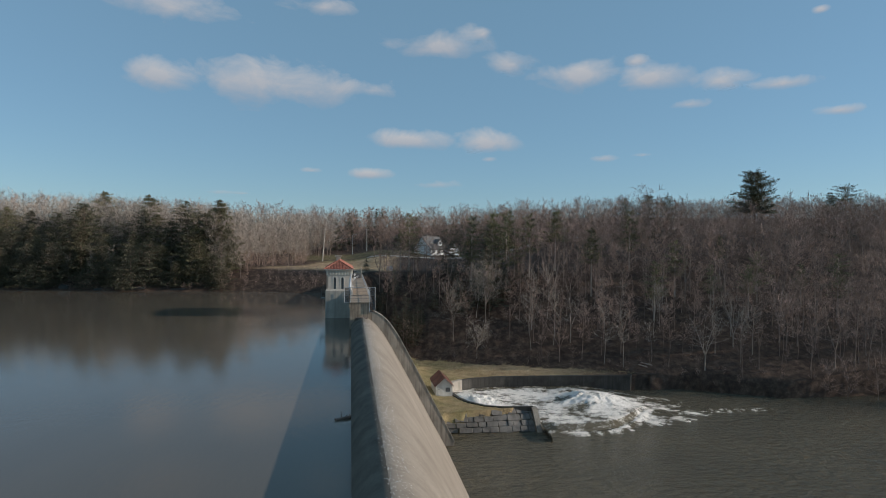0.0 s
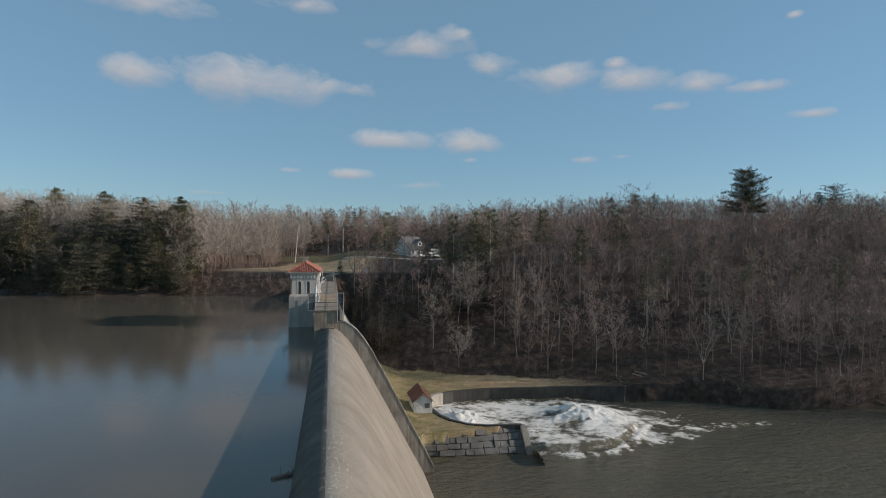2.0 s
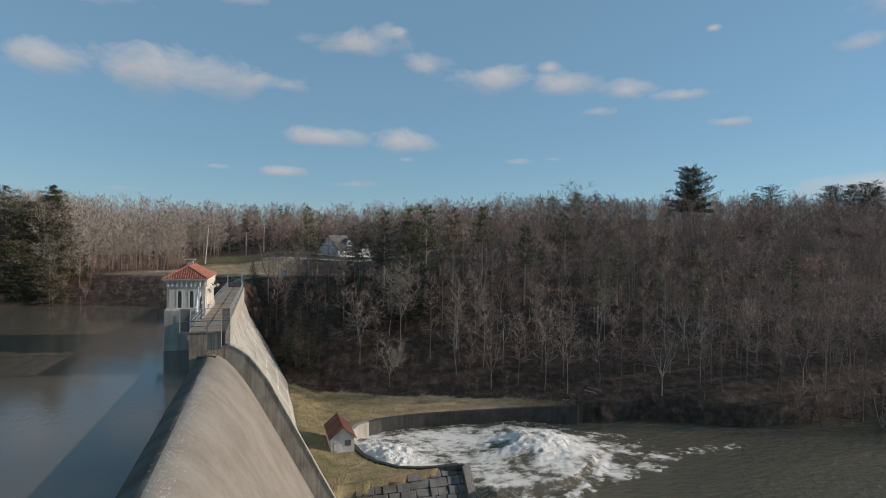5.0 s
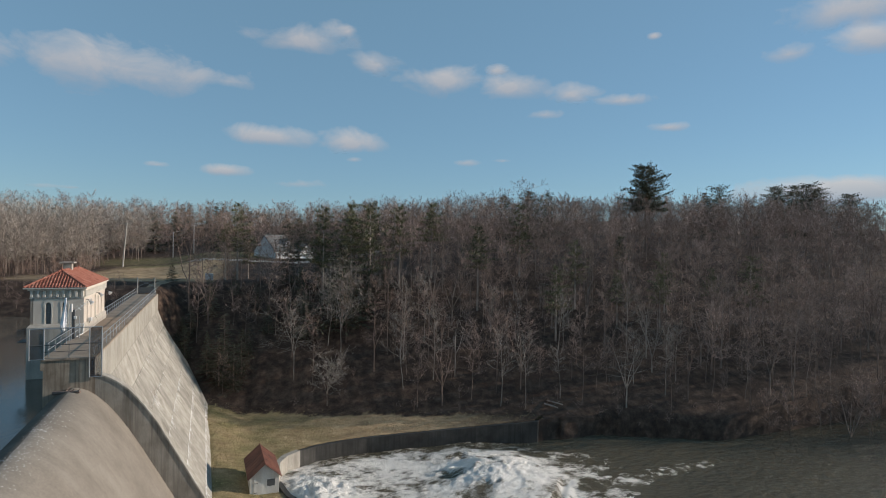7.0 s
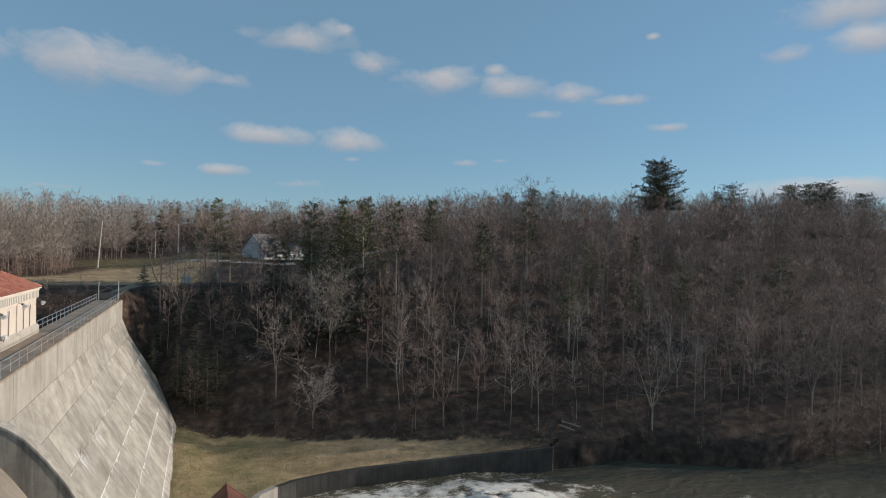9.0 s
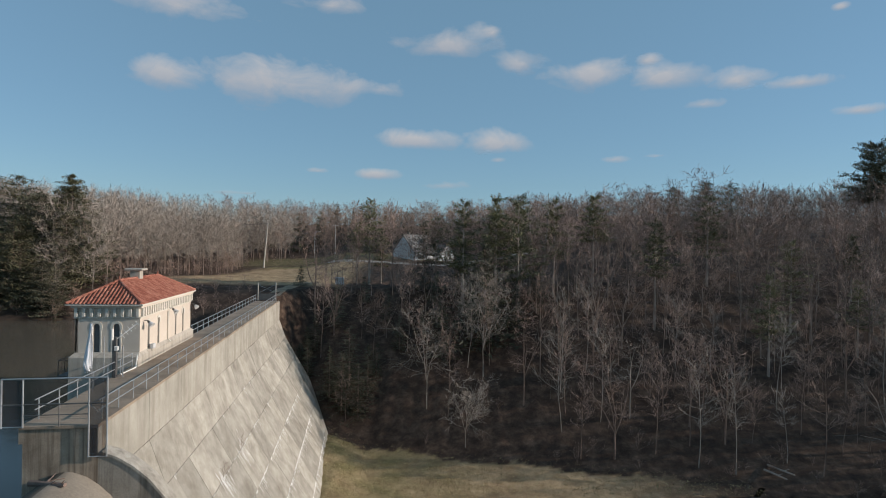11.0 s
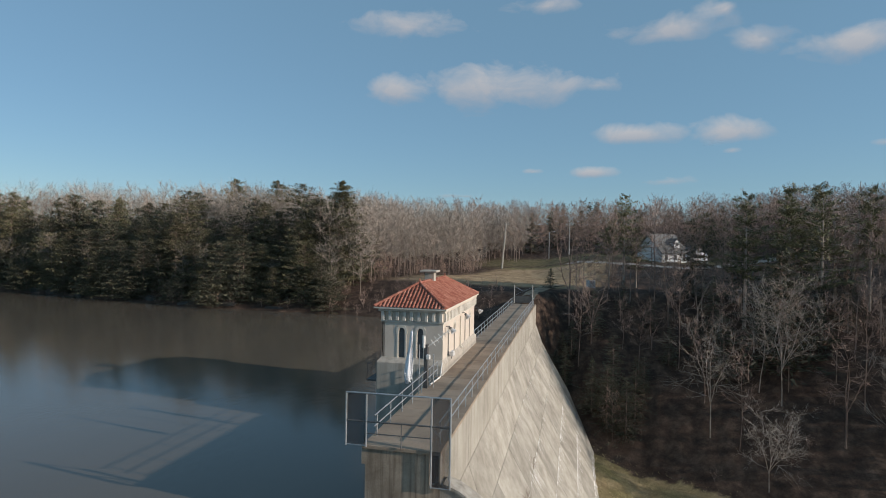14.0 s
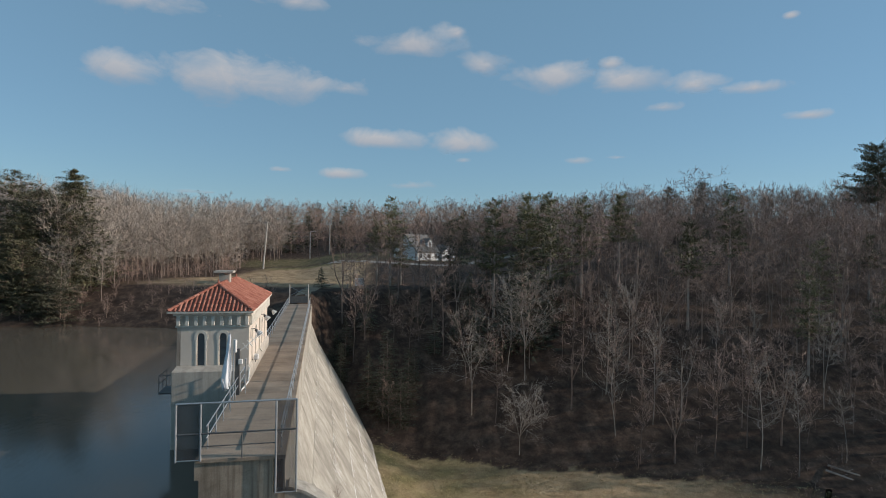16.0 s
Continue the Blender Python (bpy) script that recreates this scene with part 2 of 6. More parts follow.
def cloud_material():
    m, n, l, b = material("sunlit cumulus", 1.0, 0.0, 0.0)
    tc = n.new("ShaderNodeTexCoord")
    oi = n.new("ShaderNodeObjectInfo")
    # card runs from -1 to 1 in its own x and z
    add = n.new("ShaderNodeVectorMath")
    add.operation = "ADD"
    l.new(tc.outputs["Object"], add.inputs[0])
    l.new(oi.outputs["Location"], add.inputs[1])
    sc = n.new("ShaderNodeMapping")
    sc.inputs["Scale"].default_value = (0.0034, 0.0034, 0.0052)
    l.new(add.outputs[0], sc.inputs["Vector"])
    nz = noise_tex(n, l, sc.outputs["Vector"], 1.0, 9, 0.58, 0.4)
    at = n.new("ShaderNodeAttribute")
    at.attribute_name = "edge"
    mth = n.new("ShaderNodeMath")
    mth.operation = "ADD"
    l.new(nz, mth.inputs[0])
    l.new(at.outputs["Fac"], mth.inputs[1])
    a = ramp(n, l, mth.outputs[0], [(0.58, grey(0)), (1.0, grey(0.85))])
    em = n.new("ShaderNodeEmission")
    # Sunlit tops and dimmer undersides are painted into the glow by height.
    up = n.new("ShaderNodeAttribute")
    up.attribute_name = "height"
    l.new(ramp(n, l, up.outputs["Fac"], [(0.25, (0.31, 0.35, 0.42)), (0.75, (0.58, 0.56, 0.56))]), em.inputs["Color"])
    t = n.new("ShaderNodeBsdfTransparent")
    mx = n.new("ShaderNodeMixShader")
    l.new(a, mx.inputs[0])
    l.new(t.outputs[0], mx.inputs[1])
    l.new(em.outputs[0], mx.inputs[2])
    l.new(mx.outputs[0], n["Material Output"].inputs["Surface"])
    return m


CLOUD = cloud_material()

# ---- building tools ----
def part(name, bm, mat, parent=None, label="", smooth=False):
    """Links a bmesh as one mesh object, under parent where given."""
    me = bpy.data.meshes.new(name)
    bm.to_mesh(me)
    bm.free()
    me.materials.append(mat)
    if smooth:
        me.polygons.foreach_set("use_smooth", [True] * len(me.polygons))
    ob = new(name, me)
    ob.parent = parent
    if label:
        ob["label"] = label
    return ob


def shared(name, me, parent, m=None):
    ob = new(name, me)
    ob.parent = parent
    if m is not None:
        ob.matrix_basis = m
    return ob


def thing(name, label, category, at=(0, 0, 0), group="", kind="", rz=0.0):
    e = new(name)
    e.empty_display_size = 0.2
    e.matrix_basis = pose(*at, 0, 0, rz)
    return tagged(e, label, category, group, kind)


def box(bm, x0, x1, y0, y1, z0, z1, bev=0.0):
    r = bmesh.ops.create_cube(bm, size=1.0, matrix=Matrix.LocRotScale(((x0 + x1) / 2, (y0 + y1) / 2, (z0 + z1) / 2), None, (x1 - x0, y1 - y0, z1 - z0)))
    if bev:
        es = list({e for v in r["verts"] for e in v.link_edges})
        bmesh.ops.bevel(bm, geom=es, offset=bev, segments=1, affect="EDGES")
    return bm


def boxes(*rows, bev=0.0):
    bm = bmesh.new()
    for r in rows:
        box(bm, *r, bev=bev)
    return bm


def rod(bm, a, b, r0, r1=None, sides=8):
    a, b = Vector(a), Vector(b)
    d = b - a
    m = Matrix.Translation((a + b) / 2) @ d.to_track_quat("Z", "Y").to_matrix().to_4x4()
    bmesh.ops.create_cone(bm, cap_ends=True, segments=sides, radius1=r0, radius2=r0 if r1 is None else r1, depth=d.length, matrix=m)
    return bm


def rods(*rows, sides=8):
    bm = bmesh.new()
    for r in rows:
        rod(bm, *r, sides=sides)
    return bm


def prism(profile, y0, y1, axis="y"):
    """A closed profile of (x, z) drawn out from y0 to y1 (or of (y, z) along x)."""
    bm = bmesh.new()
    rings = []
    for s in (y0, y1):
        rings.append([bm.verts.new((p, s, q) if axis == "y" else (s, p, q)) for p, q in profile])
    n = len(profile)
    for i in range(n):
        bm.faces.new((rings[0][i], rings[0][(i + 1) % n], rings[1][(i + 1) % n], rings[1][i]))
    bm.faces.new(rings[0])
    bm.faces.new(rings[1][::-1])
    bmesh.ops.recalc_face_normals(bm, faces=bm.faces)
    return bm


def smooth01(a, b, x):
    t = np.clip((x - a) / (b - a), 0, 1)
    return t * t * (3 - 2 * t)


def arrays(name, v, f, mat, parent=None):
    """A mesh from numpy vertices and triangles."""
    me = bpy.data.meshes.new(name)
    me.vertices.add(len(v))
    me.vertices.foreach_set("co", np.asarray(v, np.float32).ravel())
    me.loops.add(f.size)
    me.loops.foreach_set("vertex_index", np.asarray(f, np.int32).ravel())
    me.polygons.add(len(f))
    me.polygons.foreach_set("loop_start", np.arange(0, f.size, 3, dtype=np.int32))
    me.update(calc_edges=True)
    me.validate()
    me.materials.append(mat)
    return me

# ---- clouds, far off ----
def cloud(az, el, wide, high, soft=1.0, seed=0):
    """A bank of cloud four kilometres away: azimuth and elevation in degrees, size in degrees."""
    R = 4000.0
    a, e = radians(az), radians(el)
    c = Vector((math.sin(a) * math.cos(e), math.cos(a) * math.cos(e), math.sin(e))) * R
    w, h = R * radians(wide) * 0.98, R * radians(high) * 0.95
    n, k = 24, 12
    v, f, edge, up = [], [], [], []
    for j in range(k + 1):
        for i in range(n + 1):
            u, s = 2 * i / n - 1, 2 * j / k - 1
            v.append((u * w, -0.08 * w * u * u, s * h))
            r = math.sqrt(u * u + (s * (1.25 if s < 0 else 0.9)) ** 2)
            edge.append(0.55 * soft - 0.85 * r)
            up.append(0.5 + 0.5 * s)
    for j in range(k):
        for i in range(n):
            q = j * (n + 1) + i
            f += [(q, q + 1, q + n + 2), (q, q + n + 2, q + n + 1)]
    me = arrays("cloud", np.array(v), np.array(f), CLOUD)
    me.attributes.new("edge", "FLOAT", "POINT").data.foreach_set("value", edge)
    me.attributes.new("height", "FLOAT", "POINT").data.foreach_set("value", up)
    ob = new("cloud", me)
    ob.matrix_basis = Matrix.Translation(c) @ pose(0, 0, 0, 0, 0, -az)
    ob.visible_shadow = False
    tagged(ob, "small white fair-weather cloud in the blue sky", "cloud", "clouds in the sky", "structure")


for az, el, wide, high, soft in ((-17.9, 15.0, 5.5, 2.8, 1.0), (-7.9, 15.4, 14, 4.6, 1.05), (2.0, 15.4, 6.5, 2.2, 0.75), (8.6, 19.8, 9.5, 3.2, 1.05), (16.2, 18.0, 5.5, 2.6, 1.0), (13.2, 20.8, 3, 1.6, 0.7),
                                 (22.8, 16.6, 7.5, 3.0, 1.1), (30.0, 16.0, 7, 2.8, 1.0), (35.8, 15.1, 5, 2.0, 1.0), (40.7, 14.4, 5, 1.3, 1.1), (28.2, 17.6, 2.6, 1.2, 0.8), (5.6, 10.6, 7.6, 1.8, 1.1), (13.9, 10.4, 4.8, 2.3, 1.2), (14, 8.9, 2.4, 1.0, 0.8),
                                 (1.7, 7.2, 4.6, 1.1, 1.0), (8.5, 6.3, 9, 1.4, 0.75), (-4.0, 7.4, 3.0, 0.8, 0.7), (25.2, 8.8, 4, 1.0, 0.8), (29, 9, 4.5, 0.8, 0.6), (44.7, 11.7, 3.6, 0.9, 1.0), (33, 13.4, 5, 1.4, 0.7), (-16.3, 20.8, 11, 3.4, 0.9), (-2.8, 22.6, 7, 2.0, 0.9),
                                 (54.3, 16.9, 4.5, 1.8, 0.9), (58.9, 19.6, 8, 3.2, 1.1), (60.5, 17.0, 6, 2.2, 1.15), (43.3, 19.8, 1.2, 0.8, 1.0), (57, 5.3, 9.5, 1.9, 1.5), (68, 5.8, 9, 2.4, 1.6), (-10.5, 4.9, 7, 0.7, 0.6)):
    cloud(az, el, wide, high, soft)

# ---- ground, lake and river ----
LAKE_Z, RIVER_Z, FLOOR_Z = -4.25, -23.5, -20.0


def toe(x):
    """Foot of the wooded slope below the dam."""
    return np.interp(x, (-10, 0, 8, 30, 60, 110, 200, 420), (64, 62, 55.5, 45.8, 35, 12.5, -22, -90))


def shore(x):
    """Far shore of the lake."""
    return np.interp(x, (-420, -130, -100, -69, -48, -37, -22, -10, -4), (118, 87, 82, 75, 74, 74.5, 70.5, 66, 64))


def wall_north(x):
    """Line of the channel's curved far wall."""
    return np.interp(x, (16.6, 17.2, 18.5, 20.5, 23, 27, 31, 45, 60, 72, 110, 200, 420), (23, 26.5, 28.8, 30.3, 31.5, 32.2, 32.5, 31.8, 30.7, 29.8, 9.0, -27, -95))


def wall_south(x):
    """Near edge of the outlet channel."""
    return np.interp(x, (16.6, 17.2, 18.6, 21, 24, 28, 31), (19.8, 15.6, 12.4, 9.7, 8.6, 8.3, 8.2))


def crib_line(x):
    return np.interp(x, (12.4, 12.9, 28, 31), (0.6, 5.9, 7.9, 8.2))


def heights(x, y):
    plateau = np.interp(y, (66, 86, 150, 205, 330, 370, 700, 2500), (0.1, 1.2, 4.6, 8.0, 21, 23, 24, 26))
    plateau = plateau + np.interp(x, (45, 150, 300, 500), (0, 10, 13, 15)) * smooth01(30, 110, y) + 2.5 * smooth01(-20, -130, x) * smooth01(75, 130, y)
    wide = np.interp(x, (-4, -0.6, 1, 4, 14, 30, 60, 120, 300), (3, 4, 14, 24, 29, 37, 46, 75, 110))
    d = y - toe(x)
    t = np.clip(d / wide, 0, 1)
    east = FLOOR_Z + (plateau - FLOOR_Z) * (0.75 * t + 0.25 * t * t * (3 - 2 * t))
    east = east + (1 - smooth01(8.8, 15, x)) * (1.0 * smooth01(8, 16, y) + 0.5 * smooth01(30, 50, y)) * (1 - t)
    # land or water bed below the slope
    land = np.where(x < 16.6, y - crib_line(x), np.maximum(y - wall_north(x), np.where(x < 31, np.minimum(y - crib_line(x), wall_south(x) - y), -9)))
    land = np.where((x > 30.6) & (y < 20), -9, land)
    east = np.where(land > 0, east - np.where(x > 66, 2.4 * smooth01(66, 80, x) * (1 - smooth01(0, 3, land)), 0), -27.5)
    d2 = y - shore(x)
    west = np.where(d2 < 0, np.maximum(-12, LAKE_Z + 0.7 * d2), LAKE_Z + (plateau - LAKE_Z) * smooth01(-1.5, 13, d2) ** 0.8)
    west = np.where(d2 < -1.5, np.maximum(-12, LAKE_Z + 0.7 * (d2 + 1.5) - 0.3), west)
    z = np.where(x < -2, west, east)
    # the near side of the valley, behind the camera
    south = smooth01(-128, -150, y)
    back = np.where(x < -2, np.where(x < -25, -12, -1), 0.5 - 6 * smooth01(20, 90, x))
    z = z + (back - z) * south
    z = z - 2.4 * smooth01(12, -6, x) * smooth01(92, 135, y) * (1 - smooth01(165, 215, y)) * smooth01(-60, -40, x)
    far = smooth01(900, 2400, np.hypot(x, y))
    bump_up = 1.1 * np.sin(x * 0.043 + 1.3) * np.sin(y * 0.051) * smooth01(2, 25, d) * smooth01(75, 110, y)
    return z + bump_up + far * 8


def build_ground():
    def axis(dense, spread):
        a = [np.arange(*r) for r in dense]
        c = np.concatenate(a + [np.array(spread)])
        return np.unique(c.round(3))
    out = [-2400, -1700, -1200, -850, -600, -450]
    xs = axis([(-340, -80, 20), (-80, -12, 4), (-12, 8, 2), (8, 34, 0.6), (34, 66, 1.0), (66, 120, 2), (120, 420, 14)], out + [-a for a in out])
    ys = axis([(-160, -8, 8), (-8, 36, 0.6), (36, 62, 0.7), (62, 120, 2), (120, 190, 4), (190, 420, 14)], out + [-300, -220, 450, 600, 850, 1200, 1700, 2400])
    gx, gy = np.meshgrid(xs, ys)
    gz = heights(gx, gy)
    gz = gz + 0.18 * np.sin(gx * 1.7 + gy * 0.9) * np.sin(gy * 1.3 - gx * 0.4) * (gz > -19)
    v = np.stack([gx, gy, gz], -1).reshape(-1, 3)
    w, h = len(xs), len(ys)
    i = (np.arange(h - 1)[:, None] * w + np.arange(w - 1)).ravel()
    f = np.concatenate([np.stack([i, i + 1, i + w + 1], 1), np.stack([i, i + w + 1, i + w], 1)])
    me = arrays("ground", v, f, GROUND)
    me.polygons.foreach_set("use_smooth", [True] * len(me.polygons))
    x, y = v[:, 0], v[:, 1]
    d = y - toe(x)
    g = ((d < -0.9 + 0.7 * np.sin(x * 0.4) + 0.4 * np.sin(x * 1.7)) & (x > 0)).astype(float) * (1 - smooth01(40, 62, x))
    field = smooth01(84, 89, y + 0.12 * x) * (1 - smooth01(138, 146, y)) * smooth01(0, 5, x + 36 - 0.36 * (y - 86)) * (1 - smooth01(5, 13, x - 0.12 * (y - 90)))
    lawn = 0.55 * smooth01(140, 150, y) * (1 - smooth01(166, 178, y)) * smooth01(-30, -18, x) * (1 - smooth01(45, 56, x))
    g = np.maximum(np.maximum(g, field), lawn)
    at = me.attributes.new("grass", "FLOAT", "POINT")
    at.data.foreach_set("value", g.astype(np.float32))
    wob = 0.5 + 0.5 * np.sin(x * 0.9 + 1.7 * np.sin(y * 0.5)) * np.sin(y * 0.63 + x * 0.21)
    green = (1 - smooth01(12, 36, x)) * (y < 70) * (0.35 + 0.65 * wob) * 0.75 + 0.8 * (y > 139)
    me.attributes.new("green", "FLOAT", "POINT").data.foreach_set("value", green.astype(np.float32))
    tagged(new("ground", me), "brown leaf-littered valley sides with strips of dry grass", "ground", kind="structure")


build_ground()


def sheet(name, outline, z, mat, label):
    bm = bmesh.new()
    bm.faces.new([bm.verts.new((x, y, z)) for x, y in outline])
    ob = part(name, bm, mat)
    return tagged(ob, label, "water", kind="structure")


sheet("lake_water", [(-3.3, -150), (-3.3, 66), (-60, 130), (-800, 300), (-800, -600), (-24, -600), (-24, -150)], LAKE_Z, LAKE, "calm brown reservoir water reflecting the sky")
sheet("river_water", [(8, -140), (8, 3), (14, 8), (14, 40), (80, 40), (160, 20), (500, -60), (500, -200), (60, -140)], RIVER_Z, RIVER, "muddy green-brown river water with small ripples")


def weir(x):
    """Crest of the curved weir that closes the outlet basin."""
    return np.interp(x, (30, 33, 36.3, 40, 43.9, 48, 51.2, 54), (7.4, 6.0, 5.3, 5.2, 5.9, 8.4, 11.5, 15))


def build_foam():
    """Churned white water in the outlet basin, over the weir and down the river."""
    xs, ys = np.arange(16.9, 122.0, 0.27), np.arange(-6.0, 33.4, 0.27)
    gx, gy = np.meshgrid(xs, ys)
    def turb(s, k, stretch=1.0):
        return np.array([[noise.noise((x * s * stretch + 7.3 * k, y * s, 3.1 * k)) for x in xs] for y in ys])
    n0, n1, n2, n3 = turb(0.11, 1, 0.6), turb(0.3, 2, 0.8), turb(0.75, 3), turb(1.6, 4)
    fall = np.where(gx < 30.3, 1.0, smooth01(-1.5, 0.0, gy - weir(gx)))
    basin = fall * (1 - smooth01(46, 62, gx))
    tail = 1 - smooth01(52, 94, gx + 5 * n0)
    side = smooth01(0.0, 7.0, gy - np.interp(gx, (44, 54, 70, 96, 122), (-2, 3, 5, 1, -6)) + 4 * n0 + 2 * n1) * np.where(gx > 48, 1 - smooth01(-7.0, -1.5, gy - wall_north(gx)), 1)
    plume = np.exp(-(((gx - 21.5) / 4.5) ** 2 + ((gy - 19.0) / 6.5) ** 2))
    hump = np.exp(-(((gx - 44.5) / 6.5) ** 2 + ((gy - 18) / 6.0) ** 2))
    lee = np.exp(-(((gx - 50) / 4.5) ** 2 + ((gy - 17.5) / 6.5) ** 2))
    rough = np.clip(0.25 + 1.1 * plume + 1.0 * hump + 0.8 * lee, 0, 1.5) * np.maximum(basin, 0.5 * tail * side)
    billow = 1.0 - np.abs(n1) * 1.6
    gz = RIVER_Z - 0.16 + 1.15 * basin + 0.18 * tail * side + 1.3 * plume * (0.6 + 0.3 * np.abs(n2) + 0.5 * np.abs(n1) + 0.2 * np.abs(n3)) + 1.5 * hump + rough * (0.45 * billow - 0.2 + 0.42 * np.abs(n2) + 0.24 * np.abs(n3))
    foot = np.where(gx > 30.3, np.exp(-((gy - weir(gx) + 2.3 + 0.9 * n1) / 0.9) ** 2) * (gx < 56) * smooth01(34, 41, gx), 0)
    out = np.where(gx > 30.3, smooth01(-5.5, -1.8, gy - weir(gx)) * (1 - fall) * smooth01(36, 46, gx), 0)
    gz = gz + 0.22 * foot + 0.12 * out
    # Shade beside the north wall is put into the foam by thinning its white.
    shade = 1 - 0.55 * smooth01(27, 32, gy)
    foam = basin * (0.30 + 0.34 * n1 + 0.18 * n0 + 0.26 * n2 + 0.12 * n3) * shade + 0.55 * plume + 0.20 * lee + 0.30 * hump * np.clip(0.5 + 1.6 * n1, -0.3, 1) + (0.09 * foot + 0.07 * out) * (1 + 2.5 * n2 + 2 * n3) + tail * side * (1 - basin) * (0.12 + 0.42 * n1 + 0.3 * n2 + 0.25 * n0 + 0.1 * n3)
    foam = np.where((gx > 30.3) & (fall > 0.02) & (fall < 0.97) & (gx < 50), foam * 0.35, foam)
    inside = (gy < wall_north(gx) - 0.2) & (gy > np.where(gx < 30.3, wall_south(gx) + 0.2, -99)) & (gz > RIVER_Z - 0.14)
    w = len(xs)
    i = np.arange(len(ys) - 1)[:, None] * w + np.arange(w - 1)
    keep = (inside[:-1, :-1] | inside[1:, 1:] | inside[1:, :-1] | inside[:-1, 1:]).ravel()
    i = i.ravel()[keep]
    f = np.concatenate([np.stack([i, i + 1, i + w + 1], 1), np.stack([i, i + w + 1, i + w], 1)])
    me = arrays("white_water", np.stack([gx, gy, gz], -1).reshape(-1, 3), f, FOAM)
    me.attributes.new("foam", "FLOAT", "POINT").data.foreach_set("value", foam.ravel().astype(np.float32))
    me.polygons.foreach_set("use_smooth", [True] * len(me.polygons))
    bm = bmesh.new()
    bm.from_mesh(me)
    bmesh.ops.delete(bm, geom=[v for v in bm.verts if not v.link_faces], context="VERTS")
    bm.to_mesh(me)
    bm.free()
    tagged(new("white_water", me), "foaming white water churning out of the outlet channel", "water", kind="stuff")


build_foam()
# ---- dam ----
# spillway section, from the lake edge over the crest to the river
SPILL = [(-3.3, -26), (-3.3, -3.75), (-3.12, -3.4), (-2.75, -2.98), (-2.3, -2.62), (-1.9, -2.42), (-1.5, -2.33), (-1.1, -2.38), (-0.5, -2.62), (0.1, -3.05),
         (0.8, -3.75), (1.6, -4.75), (2.4, -5.95), (3.4, -7.65), (4.45, -9.55), (6.6, -13.4), (8.6, -17.1), (10.6, -20.8), (12.4, -24.0), (13.5, -26)]
COPING = [(0.008, -1.42), (0.1, -1.5), (0.8, -1.75), (1.6, -2.25), (2.4, -2.95), (3.4, -4.2), (4.45, -5.8), (6.0, -8.65), (7.7, -11.8), (10.1, -16.3), (12.6, -20.9), (13.6, -22.9)]
LIFTS = [-3.2, -6.1, -9.05, -12.05, -15.05, -18.05, -21.9]
LIFT_X = [0.0, 1.05, 2.72, 4.5, 6.4, 8.35, 10.9]
FACE = [(-0.05, -0.17)] + [(x - 0.05, z) for x, z in zip(LIFT_X, LIFTS)] + [(10.85, -26), (-3.5, -26), (-3.5, -0.17)]


def face_x(z):
    """How far the downstream face stands out at height z."""
    return float(np.interp(-z, [-h for h in LIFTS], LIFT_X))



Y_END = -120.0


